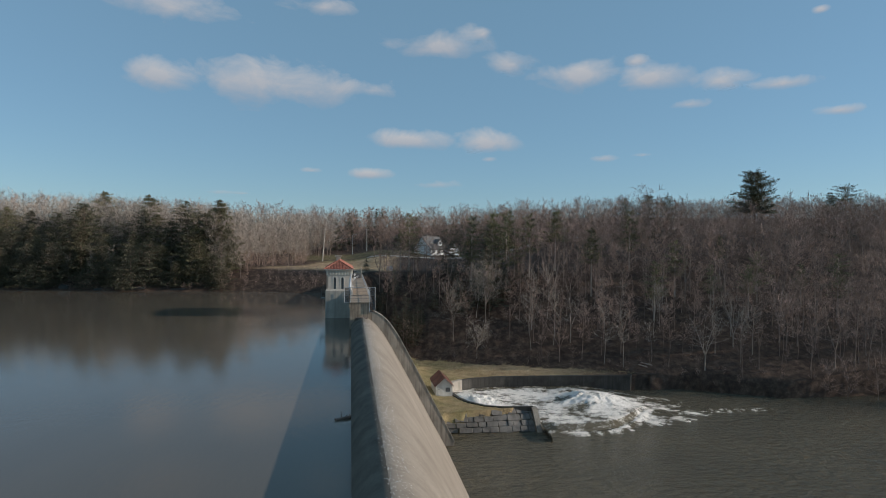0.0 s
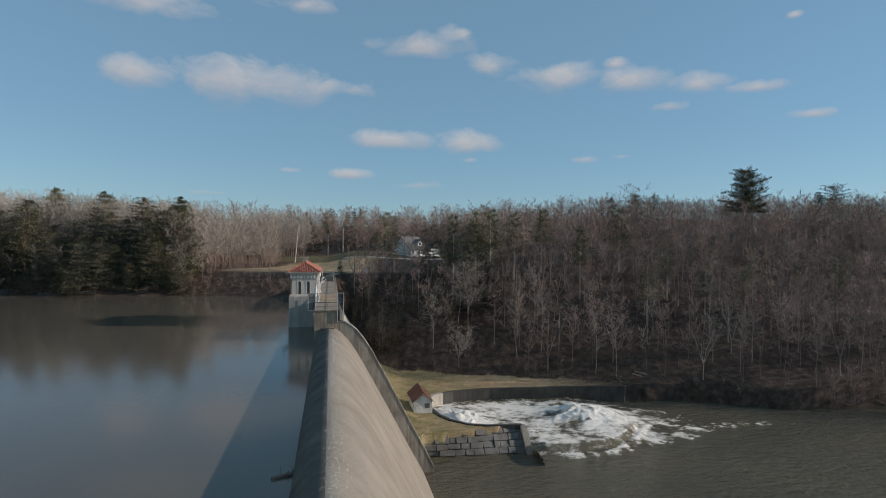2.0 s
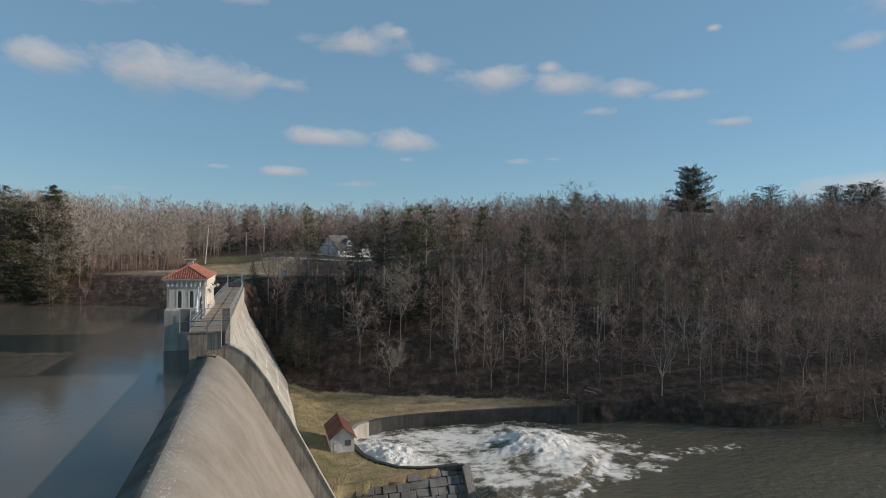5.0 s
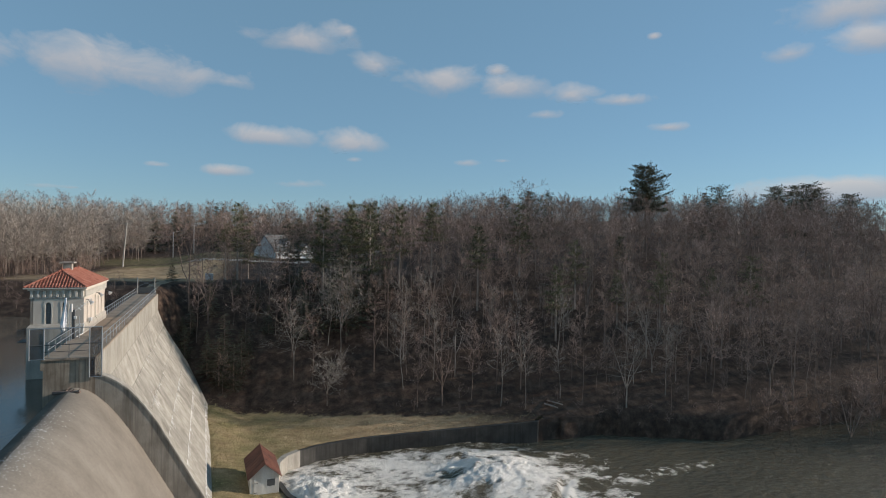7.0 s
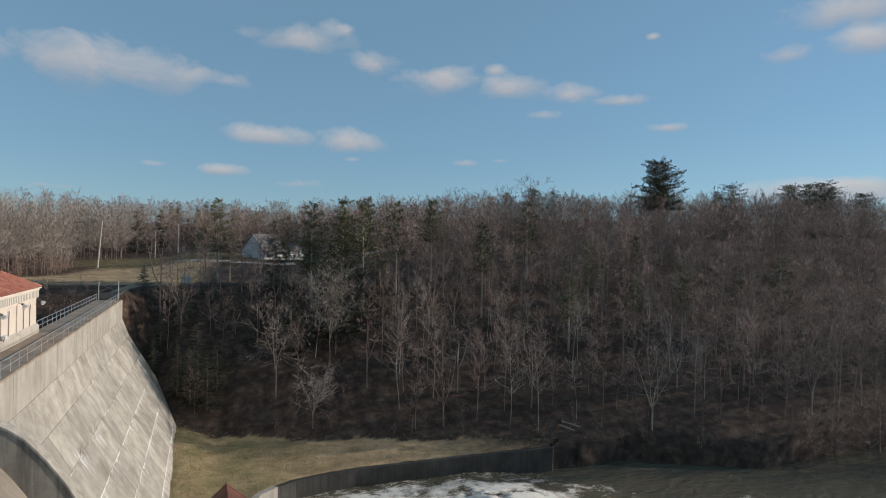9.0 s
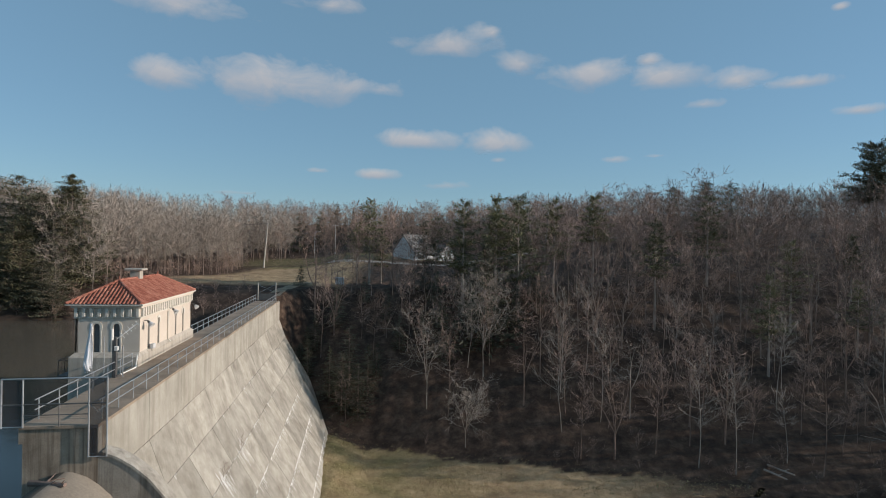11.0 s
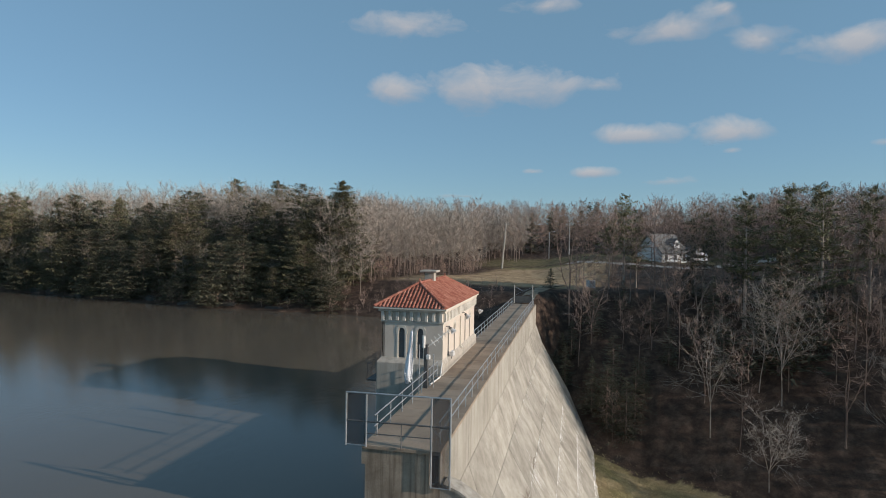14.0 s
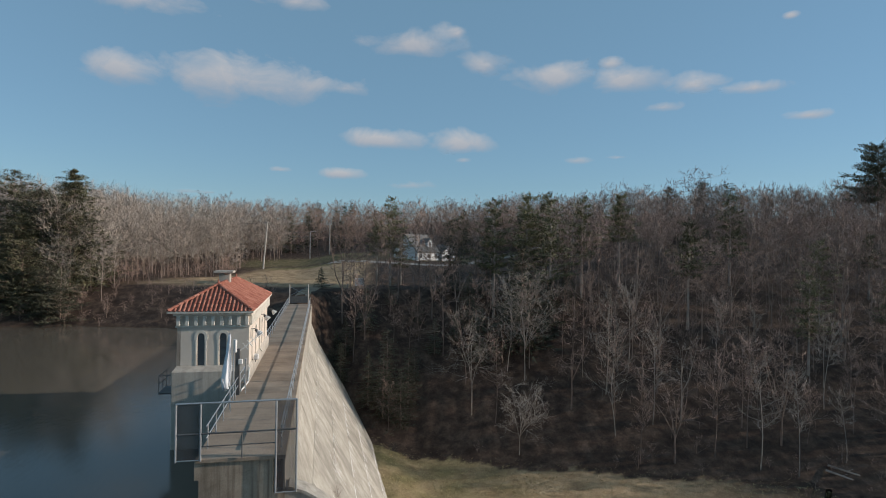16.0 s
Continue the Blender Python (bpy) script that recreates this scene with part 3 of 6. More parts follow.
def build_dam():
    sp = part("spillway", prism(SPILL, Y_END, -0.02), SPILLWAY, None)
    for p in sp.data.polygons:
        p.use_smooth = len(p.vertices) == 4
    sp.data.set_sharp_from_angle(angle=radians(25))
    # Crest faces turned from the sun get their shade painted on here.
    sp.data.materials.append(DAMPSHADE)
    for p in sp.data.polygons:
        if len(p.vertices) == 4 and p.center.x < -1.7 and p.center.z > -3.9:
            p.material_index = 1
    tagged(sp, "smooth tan concrete overflow spillway with a rounded crest", "spillway", kind="structure")
    # training wall that follows the overflow at its end
    low = [(x, max(z - 6, -26)) for x, z in COPING]
    tw = part("training_wall", prism(COPING + [(13.9, -26)] + low[::-1][1:], 0.0, 0.9), CONCRETE_DARK)
    tagged(tw, "stained grey concrete training wall curving down beside the spillway", "wall", kind="structure")
    cp = bmesh.new()
    rows = []
    for x, z in COPING[1:]:
        rows.append([cp.verts.new((x + dx, y, z + dz)) for y, dx, dz in ((-0.06, 0.0, 0.02), (-0.06, 0.07, 0.12), (0.96, 0.07, 0.12), (0.96, 0, 0.02))])
    for a, b in zip(rows, rows[1:]):
        for k in range(3):
            cp.faces.new((a[k], a[k + 1], b[k + 1], b[k]))
    cp.faces.new(rows[0][::-1])
    cp.faces.new(rows[-1])
    bmesh.ops.recalc_face_normals(cp, faces=cp.faces)
    part("coping", cp, CONCRETE, tw, "pale concrete coping")
    # wall section under the walkway
    dw = part("dam_wall", prism(FACE, 0.9, 66.0), CONCRETE_FACE)
    tagged(dw, "pale streaked concrete dam wall with a battered lower face", "dam", kind="structure")
    # formed panels of the downstream face, lift by lift
    rp = random.Random(3)
    def panel(y0, y1, z0, z1):
        g = 0.009
        n = Vector((z0 - z1, 0, face_x(z1) - face_x(z0))).normalized()
        bm = bmesh.new()
        q = [Vector((face_x(z), y, z)) for y, z in ((y0 + g, z0 - g), (y1 - g, z0 - g), (y1 - g, z1 + g), (y0 + g, z1 + g))]
        off = n * rp.uniform(-0.006, 0.012)
        c = sum(q, Vector()) / 4
        top = [bm.verts.new(p + off + (c - p).normalized() * 0.012) for p in q]
        low = [bm.verts.new(p - n * 0.045) for p in q]
        bm.faces.new(top)
        for k in range(4):
            bm.faces.new((top[k], low[k], low[(k + 1) % 4], top[(k + 1) % 4]))
        bmesh.ops.recalc_face_normals(bm, faces=bm.faces)
        part("panel", bm, CONCRETE_FACE if z1 < -3.3 else CONCRETE_WALL, dw)
    ys = [0.92, 7.1, 13.6, 20.1, 26.6, 33.1, 39.6, 46.1, 52.6, 59.1, 66.0]
    for y0, y1 in zip(ys, ys[1:]):
        panel(y0, y1, -0.17, -3.2)
    for k, (z0, z1) in enumerate(zip(LIFTS, LIFTS[1:])):
        cut = [0.92] + [3.9 + 3.25 * j + (1.6 if k % 2 else 0.0) for j in range(19)] + [66.0]
        for y0, y1 in zip(cut, cut[1:]):
            panel(y0, y1, z0, z1)
    # end pier, with a rusted recess beside the wing
    pr = part("pier", boxes((-3.48, -0.48, -0.0, 0.9, -26, -0.9), (-3.66, -0.48, -0.0, 0.9, -0.9, -0.17), (-0.48, 0.0, 0.0, 0.9, -26, -1.6), (-0.48, 0.0, 0.42, 0.9, -1.6, -0.17)), PIER)
    tagged(pr, "stained concrete pier at the end of the spillway", "pier", kind="structure")
    part("rusted_plate", boxes((-0.46, -0.07, 0.395, 0.415, -1.58, -0.2)), RUST, pr, "dark rusted steel plate")
    part("wing", boxes((-0.06, 0.004, 0.0, 0.42, -1.6, -0.17)), CONCRETE_FACE, pr)
    # walkway slabs
    dk = part("walkway", boxes((-3.5, -0.03, 0.05, 64.5, -0.165, -0.05)), DECKING)
    tagged(dk, "worn concrete walkway slabs along the dam crest", "walkway", kind="structure")
    slab = None
    for k in range(42):
        y = -0.1 + k * 1.538
        if slab is None:
            slab = part("slab", boxes((-3.62, 0.03, 0.0, 1.515, -0.16, 0.0), bev=0.012), DECKING, dk)
            slab.matrix_basis = pose(0, y, 0)
        else:
            shared("slab", slab.data, dk, pose(0, y, rp.uniform(-0.006, 0.006), 0, rp.uniform(-0.1, 0.1), 0))
    # far side of the spillway, behind the camera
    ab = part("abutment", boxes((-3.6, 14, Y_END - 30, Y_END, -26, -0.2)), CONCRETE)
    tagged(ab, "plain concrete abutment closing the spillway", "wall", kind="structure")


build_dam()


def strip_wall(name, pts, z0, z1, thick, mat, label):
    bm = bmesh.new()
    rows = []
    for i, (x, y) in enumerate(pts):
        a, b = Vector(pts[max(i - 1, 0)]), Vector(pts[min(i + 1, len(pts) - 1)])
        t = (b - a).normalized()
        n = Vector((-t.y, t.x)) * thick / 2
        rows.append([bm.verts.new((x + s * n.x, y + s * n.y, z)) for s, z in ((-1, z0), (-1, z1), (1, z1), (1, z0))])
    for a, b in zip(rows, rows[1:]):
        for k in range(4):
            bm.faces.new((a[k], a[(k + 1) % 4], b[(k + 1) % 4], b[k]))
    bm.faces.new(rows[0][::-1])
    bm.faces.new(rows[-1])
    bmesh.ops.recalc_face_normals(bm, faces=bm.faces)
    ob = part(name, bm, mat)
    return tagged(ob, label, "wall", kind="structure")


xs_n = [16.6, 16.8, 17.2, 17.8, 18.5, 19.5, 20.5, 21.7, 23, 25, 27, 29, 31, 36, 41, 45, 50, 55, 60]
strip_wall("channel_bend", [(float(x), float(wall_north(x))) for x in xs_n[:7]], -27, -19.92, 0.8, CONCRETE, "curved pale concrete bend of the channel wall")
# Same wall as the bend; its shade is painted in by a darker concrete.
strip_wall("channel_wall", [(float(x), float(wall_north(x))) for x in xs_n[6:]] + [(63.0, 33.5)], -27, -20.0, 0.7, WETSHADE, "curved dark concrete retaining wall along the outlet channel")
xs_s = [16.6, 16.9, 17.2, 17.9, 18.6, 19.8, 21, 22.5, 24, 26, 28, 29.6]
strip_wall("channel_edge", [(float(x), float(wall_south(x))) for x in xs_s], -27, -19.85, 0.6, WETSHADE, "low concrete edge of the outlet channel")


def build_crib():
    w = thing("stone_wall", "rough dark cut-stone retaining wall at the river edge", "wall", (0, 0, 0), kind="structure")
    rs = random.Random(8)

    def face(x, z, back=0.0):
        """Battered front of the wall, from its foot to its top."""
        lo, hi = 5.25 - (x - 14) * 0.06, 6.0 + (x - 13) * 0.13
        return Vector((x, lo + (hi - lo) * (z + 23.5) / 3.4 + back + 0.5, z + 0.0))

    def slab(x0, x1, z0, z1, front, back, wild):
        bm = bmesh.new()
        q = [bm.verts.new(face(x, z, d) + Vector((rs.uniform(-wild, wild), rs.uniform(-wild, wild), rs.uniform(-wild, wild)))) for d in (front, back) for x, z in ((x0, z0), (x1, z0), (x1, z1), (x0, z1))]
        for k in ((0, 1, 2, 3), (7, 6, 5, 4), (0, 4, 5, 1), (1, 5, 6, 2), (2, 6, 7, 3), (3, 7, 4, 0)):
            bm.faces.new([q[c] for c in k])
        bmesh.ops.recalc_face_normals(bm, faces=bm.faces)
        if wild:
            bmesh.ops.bevel(bm, geom=list(bm.edges), offset=0.07, segments=1, affect="EDGES")
        return bm

    part("backing", slab(12.4, 29.3, -26.5, -20.25, 0.42, 1.6, 0.0), WETSHADE, w)
    for r in range(5):
        x, z = 12.5 + rs.uniform(-0.6, 0.2), -24.3 + 0.83 * r
        while x < 28.8:
            n = min(rs.uniform(0.8, 2.6), 29.25 - x)
            if n > 0.5 and (r < 4 or rs.random() < 0.7):
                part("stone", slab(x + 0.035, x + n - 0.035, z + 0.03, z + 0.80 + rs.uniform(-0.05, 0.02) + (rs.uniform(-0.35, 0.12) if r == 4 else 0), rs.uniform(-0.12, 0.1), 0.7, 0.075), DARKSTONE, w)
            x += n
    # sloping end wall and the low weir that runs on across the basin
    e = part("end_wall", prism([(4.3, -26), (4.3, -23.4), (7.6, -20.0), (8.7, -20.0), (8.7, -26)], 29.25, 30.25, axis="x"), CONCRETE_DARK)
    tagged(e, "sloping concrete end wall of the stone bank", "wall", kind="structure")
    xs = [30.0, 31.5, 33, 34.6, 36.3, 38, 40, 42, 43.9]
    strip_wall("sill", [(x, float(weir(x)) + 0.1) for x in xs], -26, -22.5, 0.55, CONCRETE_DARK, "low curved concrete weir across the outlet basin")


build_crib()


def build_specks():
    """White flecks on the rough shoulder of the crest."""
    rs = np.random.default_rng(4)
    V, F = [], []
    px, pz = [p[0] for p in SPILL[4:13]], [p[1] for p in SPILL[4:13]]
    for _ in range(2200):
        y = rs.uniform(-112, -6)
        x = -1.1 + rs.normal(0, 0.42)
        if not -1.75 < x < 1.0:
            continue
        a, n, w = rs.normal(0.0, 0.5), rs.uniform(0.02, 0.055), rs.uniform(0.005, 0.014)
        q = [(x + n * math.cos(a), y + n * math.sin(a)), (x - w * math.sin(a), y + w * math.cos(a)), (x - n * math.cos(a), y - n * math.sin(a))]
        b = len(V)
        V.extend((u, v, float(np.interp(u, px, pz)) + 0.012 + 0.02 * (i == 1)) for i, (u, v) in enumerate(q))
        F.append((b, b + 1, b + 2))
    me = arrays("lime_flecks", np.array(V), np.array(F), LIME)
    tagged(new("lime_flecks", me), "white flecks along the spillway crest", "flecks", kind="stuff")


build_specks()


def build_lime():
    """Lime that has wept from the joints of the dam face."""
    rs = np.random.default_rng(9)
    V, F = [], []
    def strip(y, z, dy, dz, w):
        n = np.array((0.86, 0, 0.51)) * 0.024
        pts = []
        for s, t in ((-w, 0), (w, 0), (rs.uniform(0.1, 0.5) * w, 1)):
            yy, zz = y + dy * t + s * (abs(dz) > abs(dy)), z + dz * t + s * (abs(dz) <= abs(dy))
            pts.append(np.array((face_x(zz), yy, zz)) + n)
        b = len(V)
        V.extend(pts)
        F.append((b, b + 1, b + 2))
    for z, dens in ((-6.1, 14), (-9.05, 40), (-12.05, 150), (-15.05, 260), (-18.05, 320), (-21.5, 80)):
        for _ in range(dens):
            y = rs.uniform(3, 52) if z < -8 else rs.uniform(6, 40)
            strip(y, z + rs.normal(0, 0.02), rs.uniform(-1.0, 1.0), rs.normal(0, 0.02), rs.uniform(0.012, 0.05))
            if rs.random() < 0.6:
                strip(y, z, rs.normal(0, 0.05), -rs.uniform(0.2, 1.1), rs.uniform(0.012, 0.045))
    for _ in range(60):
        strip(rs.choice((15.2, 22.0)) + rs.normal(0, 0.6), -9.1 + rs.normal(0, 0.45), rs.normal(0, 0.1), -rs.uniform(0.2, 1.3), rs.uniform(0.015, 0.05))
    me = arrays("lime_deposit", np.array(V), np.array(F), LIME)
    tagged(new("lime_deposit", me), "white lime streaks wept from the joints of the dam face", "deposit", kind="stuff")


build_lime()
# ---- valve tower ----
TX, TY = -5.5, 21.0


def arch_outline(w, z0, z1, n=8):
    """Upright opening, w wide, with a round head that ends at z1."""
    r = w / 2
    return [(-r, z0), (r, z0)] + [(r * math.cos(a), z1 - r + r * math.sin(a)) for a in (math.pi * k / n for k in range(n + 1))]


def build_tower():
    t = thing("valve_tower", "cream stucco valve tower with a red tiled hip roof", "building", (TX, TY, 0))
    inv = Matrix.Translation((-TX, -TY, 0))

    def put(name, bm, mat, label="", parent=None, smooth=False):
        bmesh.ops.transform(bm, matrix=inv, verts=bm.verts)
        return part(name, bm, mat, parent or t, label, smooth)

    put("base", boxes((-7.9, -3.12, 13.9, 28.0, -14, 0.72), bev=0.05), PLINTH)
    led = bmesh.new()
    lo = [(-7.9, 13.9), (-3.12, 13.9), (-3.12, 28.0), (-7.9, 28.0)]
    hi = [(-7.72, 14.48), (-3.26, 14.48), (-3.26, 27.42), (-7.72, 27.42)]
    a, b = [led.verts.new((x, y, 0.7)) for x, y in lo], [led.verts.new((x, y, 0.98)) for x, y in hi]
    for k in range(4):
        led.faces.new((a[k], a[(k + 1) % 4], b[(k + 1) % 4], b[k]))
    led.faces.new(b)
    put("ledge", led, PLINTH)
    # walls with openings cut through by building them round the windows
    wins_f = [-6.25, -4.88]
    wins_s = [16.3, 18.5, 22.9, 25.0]
    # Solid block fills the tower; its dark colour stands in for an unlit room.
    put("wall", boxes((-7.6, -3.4, 14.75, 27.2, 0.9, 4.5)), GLASS, "dark block standing in for the unlit interior")

    def pierced(u0, u1, centres, w, z0, z1, ztop, put_uv):
        """A wall leaf in which round-headed openings are left free."""
        bm = bmesh.new()
        V = lambda u, z, d: bm.verts.new(put_uv(u, z, d))
        edges = [u0]
        for c in centres:
            edges += [c - w / 2, c + w / 2]
        edges.append(u1)
        def quad(q):
            f = [V(u, z, 0) for u, z in q]
            bm.faces.new(f)
        for i in range(0, len(edges), 2):
            quad([(edges[i], z0), (edges[i + 1], z0), (edges[i + 1], ztop), (edges[i], ztop)])
        for c in centres:
            r, n = w / 2, 8
            arc = [(c + r * math.cos(math.pi * k / n), z1 - r + r * math.sin(math.pi * k / n)) for k in range(n + 1)]
            for (ua, za), (ub, zb) in zip(arc, arc[1:]):
                quad([(ua, za), (ua, ztop), (ub, ztop), (ub, zb)])
            ring = [(c + r, z0)] + arc + [(c - r, z0)]
            for (ua, za), (ub, zb) in zip(ring, ring[1:]):
                bm.faces.new([V(ua, za, 0), V(ub, zb, 0), V(ub, zb, 0.25), V(ua, za, 0.25)])
        bmesh.ops.remove_doubles(bm, verts=bm.verts, dist=0.0005)
        bmesh.ops.recalc_face_normals(bm, faces=bm.faces)
        return bm

    put("front_wall", pierced(-7.73, -3.25, wins_f, 0.42, 0.9, 3.1, 4.5, lambda u, z, d: (u, 14.5 + d, z)), STUCCO)
    put("side_wall", pierced(14.5, 27.4, wins_s, 0.42, 0.9, 3.1, 4.5, lambda u, z, d: (-3.25 - d, u, z)), STUCCO)
    put("rear_wall", boxes((-7.73, -3.25, 27.2, 27.4, 0.9, 4.5)), STUCCO)
    put("lake_wall", boxes((-7.73, -7.5, 14.5, 27.4, 0.9, 4.5)), STUCCO)

    def window(uv, wide=0.42):
        w = put("window", arch_pane(uv, wide), GLASS, "tall narrow window with a round head")
        for z in (1.5, 2.1, 2.7):
            put("glazing_bar", arch_bars(uv, wide, z), DARKSTEEL, "", w)
        return w

    def arch_pane(uv, wide):
        bm = bmesh.new()
        bm.faces.new([bm.verts.new(uv(u, z, 0.16)) for u, z in arch_outline(wide, 0.92, 3.1)])
        return bm

    def arch_bars(uv, wide, z):
        bm = bmesh.new()
        p, q = uv(-wide / 2, z, 0.14), uv(wide / 2, z, 0.14)
        return rod(bm, p, q, 0.018, sides=5)

    def hood(uv, wide):
        """Raised arch over a window, with short returns."""
        bm = bmesh.new()
        n, r0, r1 = 12, wide / 2 + 0.02, wide / 2 + 0.2
        rows = []
        zc = 3.1 - wide / 2
        pts = [(-1, -0.75)] + [(-math.cos(math.pi * k / n), math.sin(math.pi * k / n)) for k in range(n + 1)] + [(1, -0.75)]
        for cx, sz in pts:
            s0, s1 = (r0, r1)
            zz0, zz1 = (zc + s0 * sz, zc + s1 * sz) if sz >= 0 else (zc + sz * 0.3, zc + sz * 0.3)
            rows.append([bm.verts.new(uv(cx * s, z, d)) for s, z, d in ((s0, zz0, -0.004), (s0, zz0, -0.035), (s1, zz1, -0.035), (s1, zz1, -0.004))])
        for a2, b2 in zip(rows, rows[1:]):
            for k in range(3):
                bm.faces.new((a2[k], a2[k + 1], b2[k + 1], b2[k]))
        bm.faces.new(rows[0])
        bm.faces.new(rows[-1][::-1])
        bmesh.ops.recalc_face_normals(bm, faces=bm.faces)
        return bm

    for c in wins_f:
        uv = lambda u, z, d, c=c: (c + u, 14.5 + d, z)
        window(uv)
        put("window_hood", hood(uv, 0.42), TRIM, "pale raised arch")
        for s in (-1, 1):
            put("jamb", boxes((c + s * 0.31 - 0.05, c + s * 0.31 + 0.05, 14.47, 14.5, 0.95, 2.65), bev=0.008), TRIM)
    for c in wins_s:
        uv = lambda u, z, d, c=c: (-3.25 - d, c + u, z)
        window(uv)
        put("window_hood", hood(uv, 0.42), TRIM, "pale raised arch")
    # frieze of small corbels under the eaves
    put("moulding", boxes((-7.8, -3.18, 14.42, 14.5, 3.5, 3.6), (-3.25, -3.17, 14.5, 27.4, 3.5, 3.6), bev=0.01), TRIM)
    put("cornice", boxes((-7.95, -3.05, 14.28, 27.62, 4.26, 4.5), bev=0.03), STUCCO)
    cor = None
    spots = [(-7.62 + 0.53 * k, 14.42, 0) for k in range(9)] + [(-3.17, 14.7 + 0.5 * k, 90) for k in range(26)]
    for x, y, w in spots:
        m = pose(x - TX, y - TY, 3.6, 0, 0, w)
        if cor is None:
            bm = boxes((-0.11, 0.11, -0.12, 0.08, 0.02, 0.67), bev=0.02)
            cor = part("corbel", bm, TRIM, t)
            cor.matrix_basis = m
        else:
            shared("corbel", cor.data, t, m)
    # roof: boarding and barrel tiles down each slope
    E = [(-8.2, 14.1), (-3.0, 14.1), (-3.0, 27.9), (-8.2, 27.9)]
    R = [(-5.6, 16.75), (-5.6, 25.25)]
    ze, zr = 4.56, 6.12
    bm = bmesh.new()
    e = [bm.verts.new((x, y, ze)) for x, y in E]
    r = [bm.verts.new((x, y, zr)) for x, y in R]
    for f in ((e[0], e[1], r[0]), (e[1], e[2], r[1], r[0]), (e[2], e[3], r[1]), (e[3], e[0], r[0], r[1]), e[::-1]):
        bm.faces.new(f)
    roof = put("roof", bm, TILE)

    def slope(p0, p1, q0, q1, step=0.27):
        """Barrel tiles laid in columns from the eave p0-p1 up to the hip or ridge line q0-q1."""
        bm = bmesh.new()
        p0, p1, q0, q1 = (Vector(v) for v in (p0, p1, q0, q1))
        u = (p1 - p0).normalized()
        n = u.cross((q0 - p0)).normalized()
        n = n if n.z > 0 else -n
        up = n.cross(u)
        up = up if up.z > 0 else -up
        L = (p1 - p0).length
        H = (q0 - p0).dot(up)
        a0, a1 = (q0 - p0).dot(u), (q1 - p0).dot(u)
        k = 0
        s = step / 2
        while s < L:
            top = H * min(1.0, s / a0 if a0 > 1e-6 else 1.0, (L - s) / (L - a1) if L - a1 > 1e-6 else 1.0)
            h = -0.06
            while h < top - 0.05:
                h2 = min(h + 0.42, top)
                rings = []
                for hh, lift in ((h, 0.035), (h2, 0.012)):
                    ring = []
                    for a in (0, 45, 90, 135, 180):
                        w = radians(a)
                        ring.append(bm.verts.new(p0 + u * (s + 0.085 * math.cos(w)) + up * hh + n * (lift + 0.075 * math.sin(w))))
                    rings.append(ring)
                for j in range(4):
                    bm.faces.new((rings[0][j], rings[0][j + 1], rings[1][j + 1], rings[1][j]))
                bm.faces.new(rings[0][::-1])
                h = h2
            s += step
        return bm

    P = [Vector((x, y, ze + 0.01)) for x, y in E]
    Q = [Vector((x, y, zr + 0.01)) for x, y in R]
    for a2, b2, c2, d2 in ((P[0], P[1], Q[0], Q[0]), (P[1], P[2], Q[0], Q[1]), (P[2], P[3], Q[1], Q[1]), (P[3], P[0], Q[1], Q[0])):
        bm = slope(a2, b2, c2, d2)
        put("tile_slope", bm, TILE, "", roof)
    caps = bmesh.new()
    for a2, b2 in ((P[0], Q[0]), (P[1], Q[0]), (P[2], Q[1]), (P[3], Q[1]), (Q[0], Q[1])):
        n = int((b2 - a2).length / 0.4)
        for k in range(n):
            rod(caps, a2.lerp(b2, k / n) + Vector((0, 0, 0.06)), a2.lerp(b2, (k + 1) / n) + Vector((0, 0, 0.05)), 0.12, 0.10, sides=8)
    put("ridge_tiles", caps, TILE, "", roof)
    for x, y in R:
        bm = rods(((x, y, zr + 0.1), (x, y, zr + 0.28), 0.09, 0.05), ((x, y, zr + 0.28), (x, y, zr + 0.42), 0.06, 0.01))
        put("finial", bm, TILE, "small clay finial")
    put("gutter", boxes((-8.26, -2.94, 14.04, 14.1, 4.46, 4.58), (-3.0, -2.94, 14.04, 27.96, 4.46, 4.58), (-8.26, -2.94, 27.9, 27.96, 4.46, 4.58), (-8.26, -8.2, 14.04, 27.96, 4.46, 4.58)), TRIM)
    ch = put("chimney", boxes((-6.15, -5.38, 20.3, 21.05, 5.4, 6.78), bev=0.02), PLINTH)
    put("chimney_cap", boxes((-6.5, -5.12, 20.0, 21.35, 6.78, 6.95), bev=0.03), PLINTH, "flat stone slab", ch)
    # small service platform over the water
    pf = put("service_platform", boxes((-8.75, -7.9, 14.2, 16.2, -0.75, -0.66)), DARKSTEEL)
    put("platform_rail", rods(*[((-8.7, y, -0.66), (-8.7, y, 0.45), 0.025) for y in (14.25, 15.2, 16.15)], ((-8.7, 14.2, 0.45), (-8.7, 16.2, 0.45), 0.025), ((-8.7, 14.2, -0.1), (-8.7, 16.2, -0.1), 0.02), ((-8.7, 14.22, 0.45), (-7.9, 14.22, 0.45), 0.025), sides=6), DARKSTEEL, "", pf)
    # down pipe
    put("down_pipe", rods(((-3.17, 20.6, 3.35), (-3.17, 20.6, 1.0), 0.055), ((-3.17, 20.6, 1.0), (-2.95, 20.6, 0.75), 0.055)), TRIM)


build_tower()


